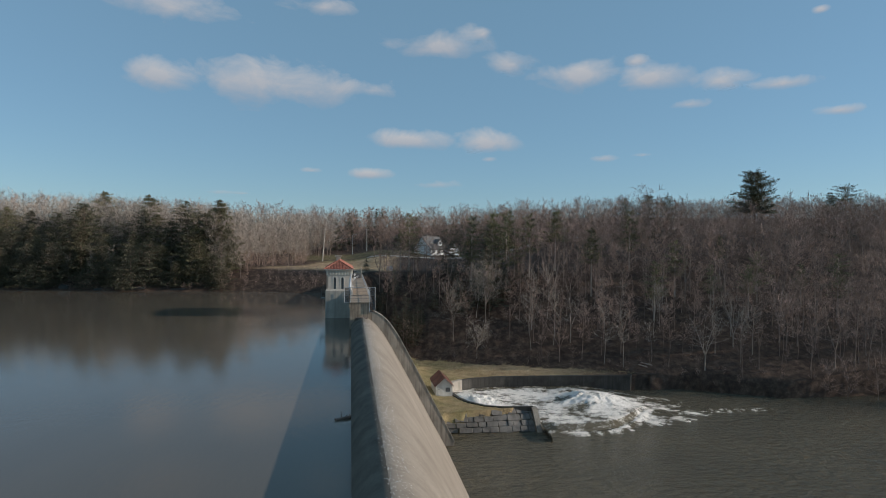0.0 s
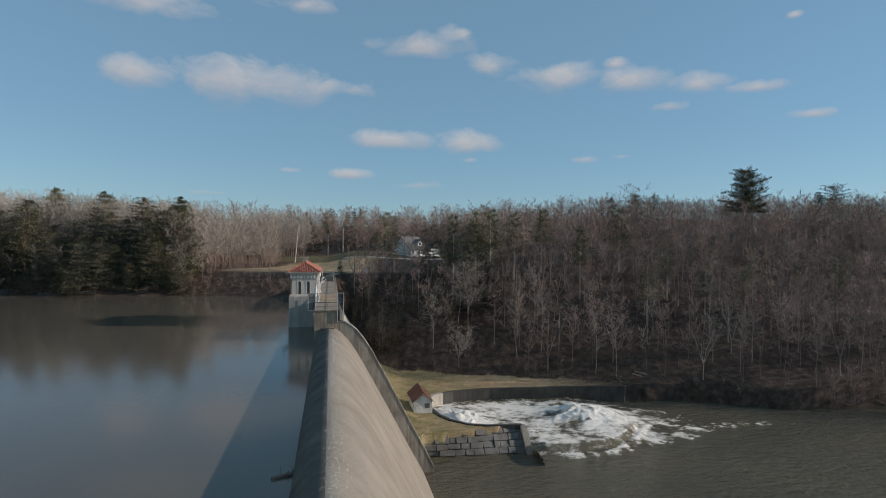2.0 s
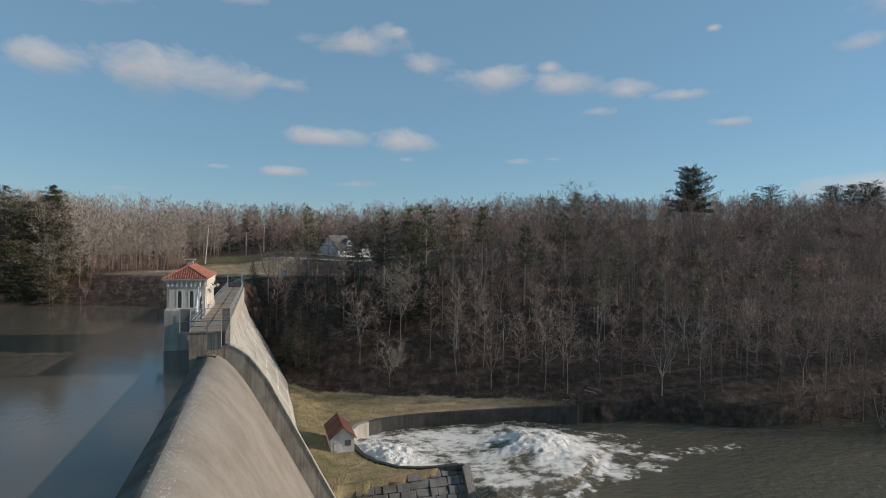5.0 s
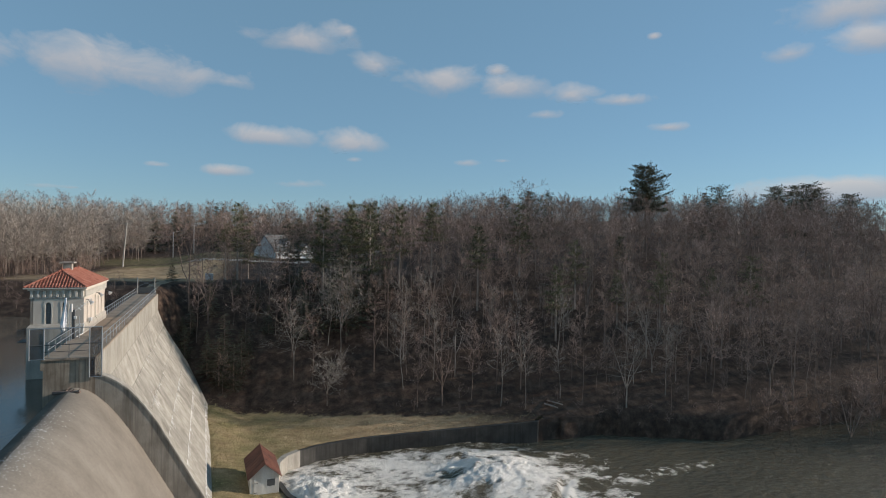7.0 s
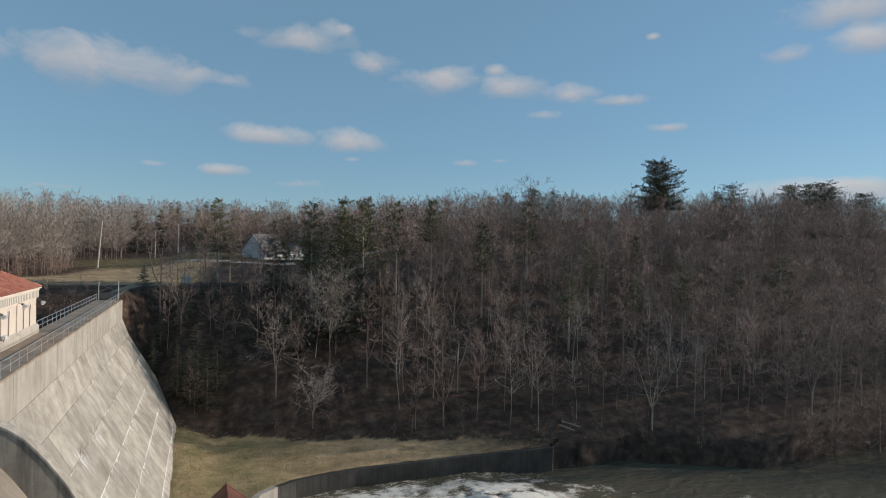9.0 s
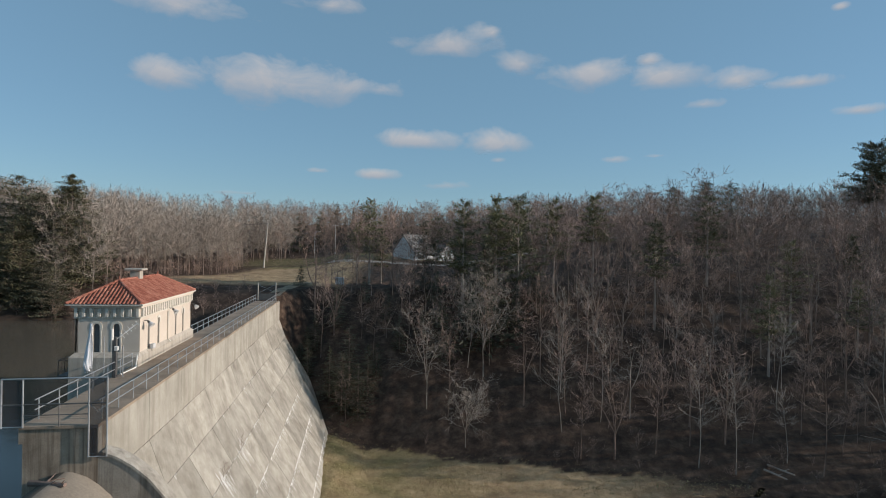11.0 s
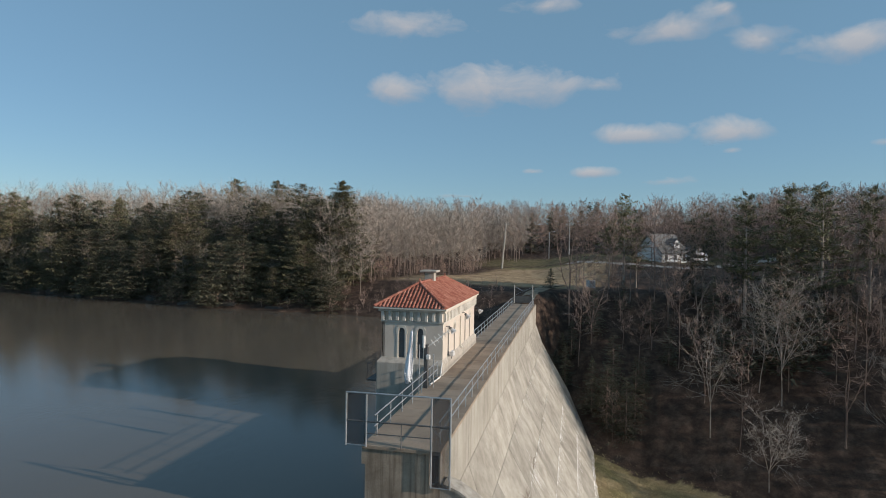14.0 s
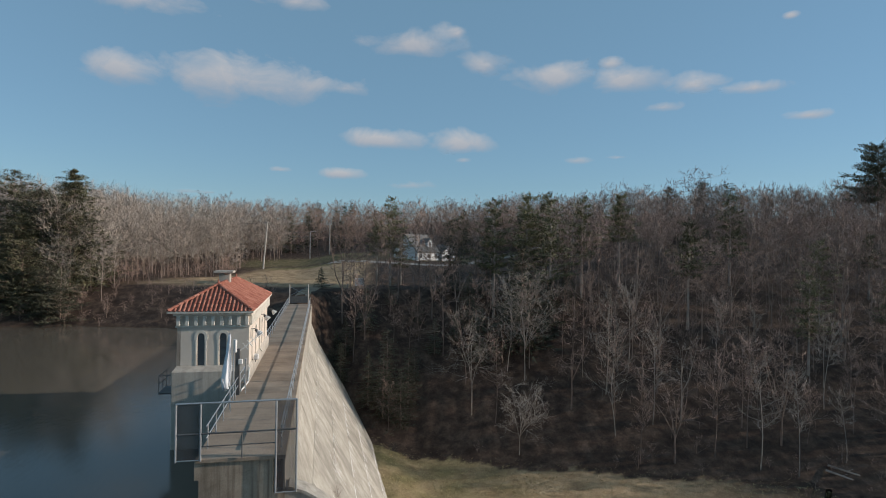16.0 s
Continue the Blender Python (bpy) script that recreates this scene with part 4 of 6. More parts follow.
def floodlight(x, y, z, tilt, label):
    f = thing("floodlight", label, "lamp", (x, y, z), "floodlights on the tower")
    part("bracket", rods(((-0.0, 0, 0), (0.28, 0, 0.02), 0.03), ((0.28, 0, 0.02), (0.3, 0, -0.12), 0.03)), DARKSTEEL, f)
    part("housing", rods(((0.28, 0, -0.06), (0.42, -0.05, -0.16), 0.09, 0.12)), DARKSTEEL, f)
    part("shade", rods(((0.40, -0.05, -0.14), (0.62, -0.12, -0.36), 0.10, 0.24), sides=14), LAMPGREY, f, "pale flared shade")


floodlight(-3.2, 15.2, 3.25, 0, "floodlight with a pale flared shade on the tower wall")
floodlight(-3.2, 21.0, 3.55, 0, "floodlight with a pale flared shade on the tower wall")
floodlight(-3.2, 27.3, 3.3, 0, "floodlight with a pale flared shade on the tower corner")
low = thing("wall_lamp", "squat green-grey lamp box on the tower base", "lamp", (-3.12, 16.4, 0.75))
part("housing", boxes((0.0, 0.3, -0.25, 0.25, 0.2, 0.55), bev=0.04), LAMPGREY, low)
part("stem", rods(((0.1, 0, 0.0), (0.1, 0, 0.22), 0.03)), DARKSTEEL, low)


# ---- walkway rails, fence, flag and masts ----
def railing(x, y0, y1, step, label):
    t = thing("railing", label, "railing", (x, y0, 0), "pipe railings along the walkway")
    n = max(1, round((y1 - y0) / step))
    post = None
    for k in range(n + 1):
        y = (y1 - y0) * k / n
        if post is None:
            post = part("post", rods(((0, 0, 0), (0, 0, 1.07), 0.032)), STEEL, t)
        else:
            shared("post", post.data, t, pose(0, y, 0))
    for z in (1.07, 0.56):
        part("rail", rods(((0, -0.35, z), (0, y1 - y0 + 0.1, z), 0.032)), STEEL, t)
    return t


railing(-0.22, 0.9, 63.4, 2.1, "galvanised two-bar pipe railing on the downstream edge of the walkway")
railing(-3.36, 1.2, 13.4, 2.05, "galvanised two-bar pipe railing beside the lake, ending at the tower")
railing(-3.36, 28.4, 63.4, 2.1, "galvanised two-bar pipe railing on the lake side beyond the tower")


def end_fence():
    t = thing("end_fence", "steel-framed mesh barrier across the open end of the walkway", "fence", (0, -0.16, 0))
    for x, z0, z1 in ((-4.36, -0.05, 2.36), (-3.4, -0.05, 2.36), (-0.38, -1.58, 2.38), (0.47, -1.58, 2.40)):
        part("post", rods(((x, 0, z0), (x, 0, z1), 0.045)), STEEL, t)
    part("top_rail", rods(((-4.36, 0, 2.35), (0.47, 0, 2.39), 0.04)), STEEL, t)
    # Shade on middle rail, knee rail, short post is put into darker steel.
    part("middle_rail", rods(((-4.36, 0, 1.08), (0.47, 0, 1.12), 0.038)), DARKSTEEL, t)
    part("bottom_rail", rods(((-4.36, 0, 0.0), (-3.4, 0, 0.0), 0.026)), STEEL, t)
    part("knee_rail", rods(((-3.4, 0, 0.56), (-0.38, 0, 0.58), 0.024)), DARKSTEEL, t)
    part("short_post", rods(((-1.75, 0, 0.0), (-1.75, 0, 1.1), 0.026)), DARKSTEEL, t)
    part("bottom_rail", rods(((-0.38, 0, -1.56), (0.47, 0, -1.56), 0.026)), STEEL, t)
    part("brace", rods(((-0.38, 0, 1.15), (-0.1, 0.35, 0.55), 0.02)), STEEL, t)
    for x0, x1, z0 in ((-4.36, -3.4, 0.0), (-0.38, 0.47, -1.56)):
        part("mesh_panel", boxes((x0, x1, -0.004, 0.004, z0, 2.35)), WIREMESH, t, "fine dark wire mesh")


end_fence()


def flag():
    t = thing("flag_pole", "thin pole with a limp white flag beside the walkway rail", "flag", (-3.25, 6.9, 0))
    part("pole", rods(((0, 0, 0), (-0.1, 0.0, 4.25), 0.022, 0.018)), STEEL, t)
    bm = bmesh.new()
    rows = []
    n = 18
    for i in range(n + 1):
        f = i / n
        z = 4.1 - 2.75 * f
        w = 0.05 + 0.62 * f**1.2 * (1 - 0.55 * max(0, f - 0.8) / 0.2)
        row = []
        for k in range(9):
            g = k / 8
            row.append(bm.verts.new((-0.08 + 0.10 * math.sin(g * 11 + f * 3) * (0.4 + f) - g * w * 0.75, -0.08 * math.cos(g * 9 + f * 2) * (0.5 + f) - g * w * 0.5, z - 0.25 * g * f + 0.06 * math.sin(g * 14))))
        rows.append(row)
    for a, b in zip(rows, rows[1:]):
        for k in range(8):
            bm.faces.new((a[k], a[k + 1], b[k + 1], b[k]))
    fl = part("flag", bm, CLOTH, t, "limp white cloth with a faint green print", True)
    md = fl.modifiers.new("thickness", "SOLIDIFY")
    md.thickness = 0.006


flag()
sp = thing("marker_pole", "bare thin steel pole at the walkway edge", "pole", (-3.42, 8.9, -0.1))
part("pole", rods(((0, 0, 0), (0, 0, 3.1), 0.03)), STEEL, sp)


def gauge_mast():
    t = thing("gauge_mast", "dark instrument mast with a white gauge and a small antenna", "mast", (-3.4, 10.5, 0))
    part("column", boxes((-0.13, 0.13, -0.13, 0.13, 0, 2.75), bev=0.02), DARKSTEEL, t)
    part("rain_gauge", rods(((-0.14, -0.12, 2.55), (-0.14, -0.12, 3.3), 0.10), sides=12), WHITEPAINT, t, "white cylinder")
    part("instrument_box", boxes((0.05, 0.3, -0.3, -0.1, 1.85, 2.15), bev=0.03), WHITEPAINT, t)
    part("side_pole", rods(((0.42, 0.25, 0.0), (0.42, 0.25, 2.1), 0.04)), STEEL, t)
    an = part("antenna", rods(((0.1, 0, 2.6), (1.35, 0.25, 3.65), 0.026)), WHITEPAINT, t, "short antenna boom with cross rods")
    for k in range(5):
        c = Vector((0.1, 0, 2.6)).lerp(Vector((1.35, 0.25, 3.65)), 0.25 + 0.18 * k)
        d = Vector((-0.55, 0.0, 0.66)) * (0.30 - 0.02 * k)
        part("rod", rods((c - d, c + d, 0.02), sides=6), WHITEPAINT, an)


gauge_mast()
cd = thing("conduit", "white conduit pipe lying on the walkway by the tower", "pipe", (-3.3, 11.2, 0.05))
part("pipe", rods(((0, 0, 0), (0.15, 2.3, 0.0), 0.05), ((0.15, 2.3, 0), (0.2, 2.5, 0.9), 0.05)), WHITEPAINT, cd)


def gate():
    t = thing("walkway_gate", "dark steel gate between two posts at the end of the walkway", "gate", (-1.75, 65.4, 0))
    for x in (-1.6, 1.2):
        part("post", rods(((x, 0, 0), (x, 0, 2.9), 0.08), sides=8), POLEWOOD, t)
    part("panel", boxes((-1.5, 1.1, -0.03, 0.03, 0.1, 1.1), bev=0.01), DARKSTEEL, t)
    part("wire", rods(((-1.6, 0, 2.6), (1.2, 0, 1.2), 0.015), ((-1.6, 0, 1.2), (1.2, 0, 2.6), 0.015)), STEEL, t)


gate()
# ---- shed by the outlet ----
def build_shed():
    t = thing("pump_shed", "small white wooden shed with a rusty gable roof beside the outlet", "shed", (14.7, 20.4, -20.15))
    w, l, h, rz = 1.6, 3.3, 2.35, 3.75
    rd = random.Random(2)
    part("frame", prism([(-w + 0.05, 0), (w - 0.05, 0), (w - 0.05, h), (0, rz - 0.08), (-w + 0.05, h)], -l + 0.05, l - 0.05), WHITEPAINT, t)
    for s in (-1, 1):
        n = 18
        for k in range(n):
            y = -l + 2 * l * k / n
            part("board", boxes((s * w - 0.025, s * w + 0.025, y + 0.006, y + 2 * l / n - 0.006, -0.1, h - rd.uniform(0, 0.02))), WHITEPAINT, t)
        m = 9
        for k in range(m):
            x = -w + 2 * w * k / m
            top = h + (rz - h) * (1 - abs(x + w / m) / w) - 0.12
            part("board", boxes((x + 0.006, x + 2 * w / m - 0.006, s * l - 0.025, s * l + 0.025, -0.1, top)), WHITEPAINT, t)
    for s in (-1, 1):
        n = 16
        for k in range(n):
            bm = bmesh.new()
            y0, y1 = -l - 0.4 + (2 * l + 0.8) * k / n, -l - 0.4 + (2 * l + 0.8) * (k + 1) / n
            q = [Vector((0, y0, rz + 0.05)), Vector((0, y1 - 0.02, rz + 0.05)), Vector((s * (w + 0.32), y1 - 0.02, h - 0.24)), Vector((s * (w + 0.32), y0, h - 0.24))]
            a = [bm.verts.new(p + Vector((0, 0, 0.02 * (k % 2)))) for p in q]
            b = [bm.verts.new(p - Vector((0, 0, 0.05))) for p in q]
            bm.faces.new(a)
            bm.faces.new(b[::-1])
            for j in range(4):
                bm.faces.new((a[j], b[j], b[(j + 1) % 4], a[(j + 1) % 4]))
            bmesh.ops.recalc_face_normals(bm, faces=bm.faces)
            part("roof_sheet", bm, RUSTROOF, t, "rusted red roof sheet")
    part("ridge_cap", rods(((0, -l - 0.42, rz + 0.06), (0, l + 0.42, rz + 0.06), 0.06)), RUSTROOF, t)
    part("window", boxes((0.25, 1.15, -l - 0.05, -l - 0.02, 1.05, 1.85)), GLASS, t, "dark square window")
    part("window_frame", boxes((0.17, 0.25, -l - 0.06, -l - 0.02, 0.97, 1.93), (1.15, 1.23, -l - 0.06, -l - 0.02, 0.97, 1.93), (0.17, 1.23, -l - 0.062, -l - 0.02, 1.85, 1.93), (0.17, 1.23, -l - 0.062, -l - 0.02, 0.97, 1.05)), WHITEPAINT, t)
    d = part("door", boxes((-1.25, -0.2, -l - 0.06, -l - 0.02, 0.0, 1.95), bev=0.01), WHITEPAINT, t, "plank door")
    part("hinge", boxes((-1.2, -0.8, -l - 0.075, -l - 0.06, 1.5, 1.56), (-1.2, -0.8, -l - 0.075, -l - 0.06, 0.4, 0.46)), DARKSTEEL, d)
    part("foundation", boxes((-w - 0.08, w + 0.08, -l - 0.08, l + 0.08, -0.6, 0.02)), CONCRETE, t)


build_shed()


# ---- house, road, poles beyond the dam ----
def build_house():
    gz = 4.7
    t = thing("house", "white house with a grey shingle roof, a dormer and a garage", "house", (30.5, 153, gz), rz=34)
    part("wall", prism([(-5.5, -0.5), (5.5, -0.5), (5.5, 3.0), (0, 8.0), (-5.5, 3.0)], -4.5, 4.5), SIDING, t)
    part("roof", prism([(-6.0, 2.75), (0, 8.3), (6.0, 2.75), (5.9, 2.5), (0, 8.0), (-5.9, 2.5)], -5.0, 5.0), SHINGLE, t)
    t.children[0].matrix_basis = pose(0, 0, 0, 0, 0, 90)
    t.children[1].matrix_basis = pose(0, 0, 0, 0, 0, 90)
    d = part("dormer", prism([(-0.9, 4.4), (0.9, 4.4), (0.9, 6.0), (0, 6.9), (-0.9, 6.0)], -4.6, -1.8), SIDING, t)
    d.matrix_basis = pose(1.6, 0, 0)
    part("dormer_roof", prism([(-1.2, 5.9), (0, 7.1), (1.2, 5.9), (1.15, 5.75), (0, 6.9), (-1.15, 5.75)], -4.8, -1.6), SHINGLE, d)
    part("pane", boxes((-0.5, 0.5, -4.64, -4.61, 4.8, 5.9)), GLASS, d)
    g = part("garage", prism([(-3, -0.5), (3, -0.5), (3, 2.8), (0, 4.9), (-3, 2.8)], -3.5, 3.5), SIDING, t)
    g.matrix_basis = pose(8.2, -3.0, 0)
    part("garage_roof", prism([(-3.4, 2.6), (0, 5.2), (3.4, 2.6), (3.3, 2.4), (0, 4.9), (-3.3, 2.4)], -3.9, 3.9), SHINGLE, g)
    part("garage_door", boxes((-2.2, 2.2, -3.56, -3.52, 0, 2.2)), SIDING, g)
    for x in (-3.0, 0.2, 3.4):
        w = part("window", boxes((x - 0.5, x + 0.5, -5.56, -5.52, 1.0, 2.3)), GLASS, t)
        part("window_frame", boxes((x - 0.6, x - 0.5, -5.58, -5.5, 0.9, 2.4), (x + 0.5, x + 0.6, -5.58, -5.5, 0.9, 2.4), (x - 0.6, x + 0.6, -5.582, -5.5, 2.3, 2.4), (x - 0.6, x + 0.6, -5.582, -5.5, 0.9, 1.0)), SIDING, w)
    part("chimney", boxes((-2.3, -1.6, 0.3, 1.0, 6.5, 9.0), bev=0.02), DARKSTONE, t)


build_house()


def gz(x, y):
    return float(heights(np.array(float(x)), np.array(float(y))))


def ribbon(name, pts, width, lift, mat, label, category):
    bm = bmesh.new()
    rows = []
    fine = []
    for (x0, y0), (x1, y1) in zip(pts, pts[1:]):
        n = max(1, int(math.hypot(x1 - x0, y1 - y0) / 3))
        fine += [(x0 + (x1 - x0) * k / n, y0 + (y1 - y0) * k / n) for k in range(n)]
    fine.append(pts[-1])
    for i, (x, y) in enumerate(fine):
        a, b = Vector(fine[max(i - 1, 0)]), Vector(fine[min(i + 1, len(fine) - 1)])
        t = (b - a).normalized()
        n = Vector((-t.y, t.x)) * width / 2
        rows.append([bm.verts.new((x + s * n.x, y + s * n.y, gz(x + s * n.x, y + s * n.y) + lift + 0.04)) for s in (-1, 1)])
    for a, b in zip(rows, rows[1:]):
        bm.faces.new((a[0], a[1], b[1], b[0]))
    ob = part(name, bm, mat)
    return tagged(ob, label, category, kind="structure")


ribbon("road", [(4, 142.5), (12, 138), (34, 132), (52, 150), (90, 185), (200, 230)], 4.6, 0.05, ASPHALT, "narrow grey asphalt road across the far bank", "road")
ribbon("access_road", [(-1.8, 66), (-1.8, 74), (0, 84), (3, 96)], 2.6, 0.04, TRACK, "worn access track from the walkway to the road", "road")


def utility_pole(x, y, top, lean, label):
    z = gz(x, y)
    t = thing("utility_pole", label, "utility pole", (x, y, z - 0.3), "utility poles along the road")
    h = top - z + 0.3
    part("pole", rods(((lean * -0.1, 0, 0), (lean, 0, h), 0.24, 0.17), sides=10), POLEWOOD, t)
    part("crossarm", boxes((lean - 1.2, lean + 1.2, -0.08, 0.08, h - 0.45, h - 0.3)), POLEWOOD, t)
    for k in (-1.05, -0.4, 0.4, 1.05):
        part("insulator", rods(((lean + k, 0, h - 0.3), (lean + k, 0, h - 0.08), 0.06, 0.04), sides=8), DARKSTEEL, t)
    return Vector((x + lean, y, z - 0.3 + h - 0.2))


tops = [utility_pole(-14.4, 140.2, 15.4, 0.9, "leaning weathered timber utility pole in the field"), utility_pole(4.1, 182, 16.8, 0.0, "weathered timber utility pole by the road"), utility_pole(-60, 172, 18, 0.0, "weathered timber utility pole by the road")]


def wire(a, b, sag):
    bm = bmesh.new()
    pts = [a.lerp(b, k / 14) - Vector((0, 0, sag * 4 * (k / 14) * (1 - k / 14))) for k in range(15)]
    for p, q in zip(pts, pts[1:]):
        rod(bm, p, q, 0.045, sides=4)
    ob = part("cable", bm, DARKSTEEL)
    return tagged(ob, "sagging overhead cable between the utility poles", "cable", "overhead cables")


wire(tops[0], tops[1], 3.0)
wire(tops[0] - Vector((0, 0, 0.9)), tops[1] - Vector((0, 0, 0.9)), 3.4)
wire(tops[0], tops[2], 1.5)
lp = thing("street_lamp", "street lamp on a thin grey post by the road", "street lamp", (-2.5, 172, gz(-2.5, 172)))
part("post", rods(((0, 0, 0), (0, 0, 9.0), 0.12, 0.08), ((0, 0, 9.0), (1.4, 0, 9.3), 0.05)), STEEL, lp)
part("head", boxes((1.2, 1.9, -0.15, 0.15, 9.2, 9.38), bev=0.04), LAMPGREY, lp)
bx = thing("electric_cabinet", "pale grey electric cabinet at the field edge", "cabinet", (8.9, 90.5, gz(8.9, 90.5)))
part("body", boxes((-0.9, 0.9, -0.5, 0.5, 0, 1.5), bev=0.03), LAMPGREY, bx)
part("door", boxes((-0.8, 0.0, -0.54, -0.5, 0.1, 1.4), (0.02, 0.82, -0.54, -0.5, 0.1, 1.4)), LAMPGREY, bx)


def driftwood(x, y, z, n, seed, label, w):
    rd = random.Random(seed)
    t = thing("driftwood", label, "driftwood", (x, y, z), rz=w)
    part("log", rods(((0, 0, 0), (n, 0, 0.12), 0.16, 0.1)), BARK, t)
    for k in range(5):
        a = Vector((n * (0.3 + 0.14 * k), 0, 0.06))
        part("branch", rods((a, a + Vector((rd.uniform(0.1, 0.8), rd.uniform(-0.7, 0.7), rd.uniform(0.05, 0.5))), 0.05, 0.015), sides=5), BARK, t)


driftwood(-4.5, -47.4, LAKE_Z, 1.7, 1, "dark driftwood log caught against the spillway crest", 25)
driftwood(-2.6, -1.0, -2.45, 2.0, 2, "thin dark drift branch lying on the crest by the pier", -20)
def bank_rocks():
    """Grey ledges at the water's edge below the conifers."""
    rd = random.Random(12)
    for k in range(13):
        x = -50 - 9.0 * k + rd.uniform(-4, 4)
        y = float(shore(x)) + rd.uniform(0.3, 1.6)
        bm = bmesh.new()
        bmesh.ops.create_icosphere(bm, subdivisions=2, radius=1.0)
        w, d, h = rd.uniform(1.0, 3.6), rd.uniform(0.7, 1.3), rd.uniform(0.5, 1.6)
        for v in bm.verts:
            c = Vector((max(-0.75, min(0.75, v.co.x)), max(-0.75, min(0.75, v.co.y)), max(-0.8, min(0.7, v.co.z))))
            c += noise.noise_vector(v.co * 1.7 + Vector((k * 3.1, 0, 0))) * 0.22
            v.co = Vector((c.x * w, c.y * d, c.z * h))
        r = part("bank_rock", bm, WETSHADE)
        r.matrix_basis = pose(x, y, LAKE_Z + 0.35, 0, 0, rd.uniform(-15, 15))
        tagged(r, "weathered grey rock ledge at the lake's edge", "rock", "rocks along the lake bank")


bank_rocks()


def fallen_log(x, y, n, w, label):
    t = thing("fallen_log", label, "log", (x, y, gz(x, y) + 0.12), "fallen logs on the valley floor", rz=w)
    part("log", rods(((0, 0, 0), (n, 0, 0.1), 0.15, 0.09)), PALEBARK, t)
    part("branch_stub", rods(((n * 0.6, 0, 0.06), (n * 0.72, 0.4, 0.4), 0.05, 0.02), sides=6), PALEBARK, t)


fallen_log(65.05, 35.93, 3.4, -82, "bare pale fallen log lying in the grass")
fallen_log(65.95, 36.53, 3.8, -77, "long bare pale fallen log lying in the grass")
# ---- trees ----
def tube(V, F, a, b, r0, r1, sides):
    d = b - a
    d = d / (np.linalg.norm(d) + 1e-9)
    s = np.cross(d, (0.31, 0.17, 0.93) if abs(d[2]) < 0.9 else (1.0, 0.2, 0))
    s /= np.linalg.norm(s)
    u = np.cross(d, s)
    base = len(V)
    for p, r in ((a, r0), (b, r1)):
        for k in range(sides):
            w = 2 * math.pi * k / sides
            V.append(p + r * (math.cos(w) * s + math.sin(w) * u))
    for k in range(sides):
        n = (k + 1) % sides
        F.append((base + k, base + n, base + sides + n))
        F.append((base + k, base + sides + n, base + sides + k))


def bent(rng, d, amount):
    v = d + rng.normal(0, amount, 3)
    return v / np.linalg.norm(v)


def twig(V, F, rng, a, d, length, width):
    side = np.cross(d, rng.normal(0, 1, 3))
    side = side / (np.linalg.norm(side) + 1e-9) * width
    b = a + d * length
    base = len(V)
    V.extend((a - side, a + side, b))
    F.append((base, base + 1, base + 2))


def bare_tree(seed, limbs, subs, twigs, clear=0.3, spread=0.30, tw=0.028, thick=1.0):
    """A leafless tree one unit high: trunk and limbs, and a crown of branches and twigs. Two (vertices, faces)."""
    rng = np.random.default_rng(seed)
    TV, TF, CV, CF = [], [], [], []
    p, d, pts = np.zeros(3), np.array((0, 0, 1.0)), [np.zeros(3)]
    n = 7
    for i in range(n):
        d = bent(rng, d * 3 + np.array((0, 0, 1.0)), 0.16)
        p = p + d * 0.92 / n
        pts.append(p)
    rad = lambda t: thick * (0.0125 * (1 - 0.88 * t) + 0.0008)
    for i in range(n):
        tube(TV, TF, pts[i], pts[i + 1], rad(i / n), rad((i + 1) / n), 5)
    for k in range(limbs):
        t = clear + (0.98 - clear) * (k + rng.uniform(0, 0.8)) / limbs
        i = min(int(t * n), n - 1)
        a = pts[i] + (pts[i + 1] - pts[i]) * (t * n - i)
        w = k * 2.4 + rng.uniform(-0.5, 0.5)
        rise = rng.uniform(0.45, 1.15)
        ld = np.array((math.cos(w), math.sin(w), rise))
        ld /= np.linalg.norm(ld)
        length = spread * (1.15 - 0.75 * (t - clear) / (1 - clear)) * rng.uniform(0.7, 1.15)
        q = [a]
        for s in range(2):
            ld = bent(rng, ld + np.array((0, 0, 0.14)), 0.18)
            q.append(q[-1] + ld * length / 2)
        r = rad(t) * 0.72 + 0.0008
        for s in range(2):
            tube(TV, TF, q[s], q[s + 1], r * (1 - 0.45 * s), r * (0.55 - 0.45 * s) + 0.0004, 3)
        for j in range(subs):
            u = rng.uniform(0.15, 1.0) * 2
            s = min(int(u), 1)
            b = q[s] + (q[s + 1] - q[s]) * (u - s)
            sd = bent(rng, ld + np.array((0, 0, 0.2)), 0.6)
            sl = length * rng.uniform(0.35, 0.6)
            twig(CV, CF, rng, b, sd, sl, 0.0022)
            for m in range(twigs):
                c = b + sd * sl * rng.uniform(0.2, 1.0)
                twig(CV, CF, rng, c, bent(rng, sd + np.array((0, 0, 0.2)), 0.55), sl * rng.uniform(0.4, 0.85), tw * 0.035)
    return (np.array(TV), np.array(TF)), (np.array(CV), np.array(CF))


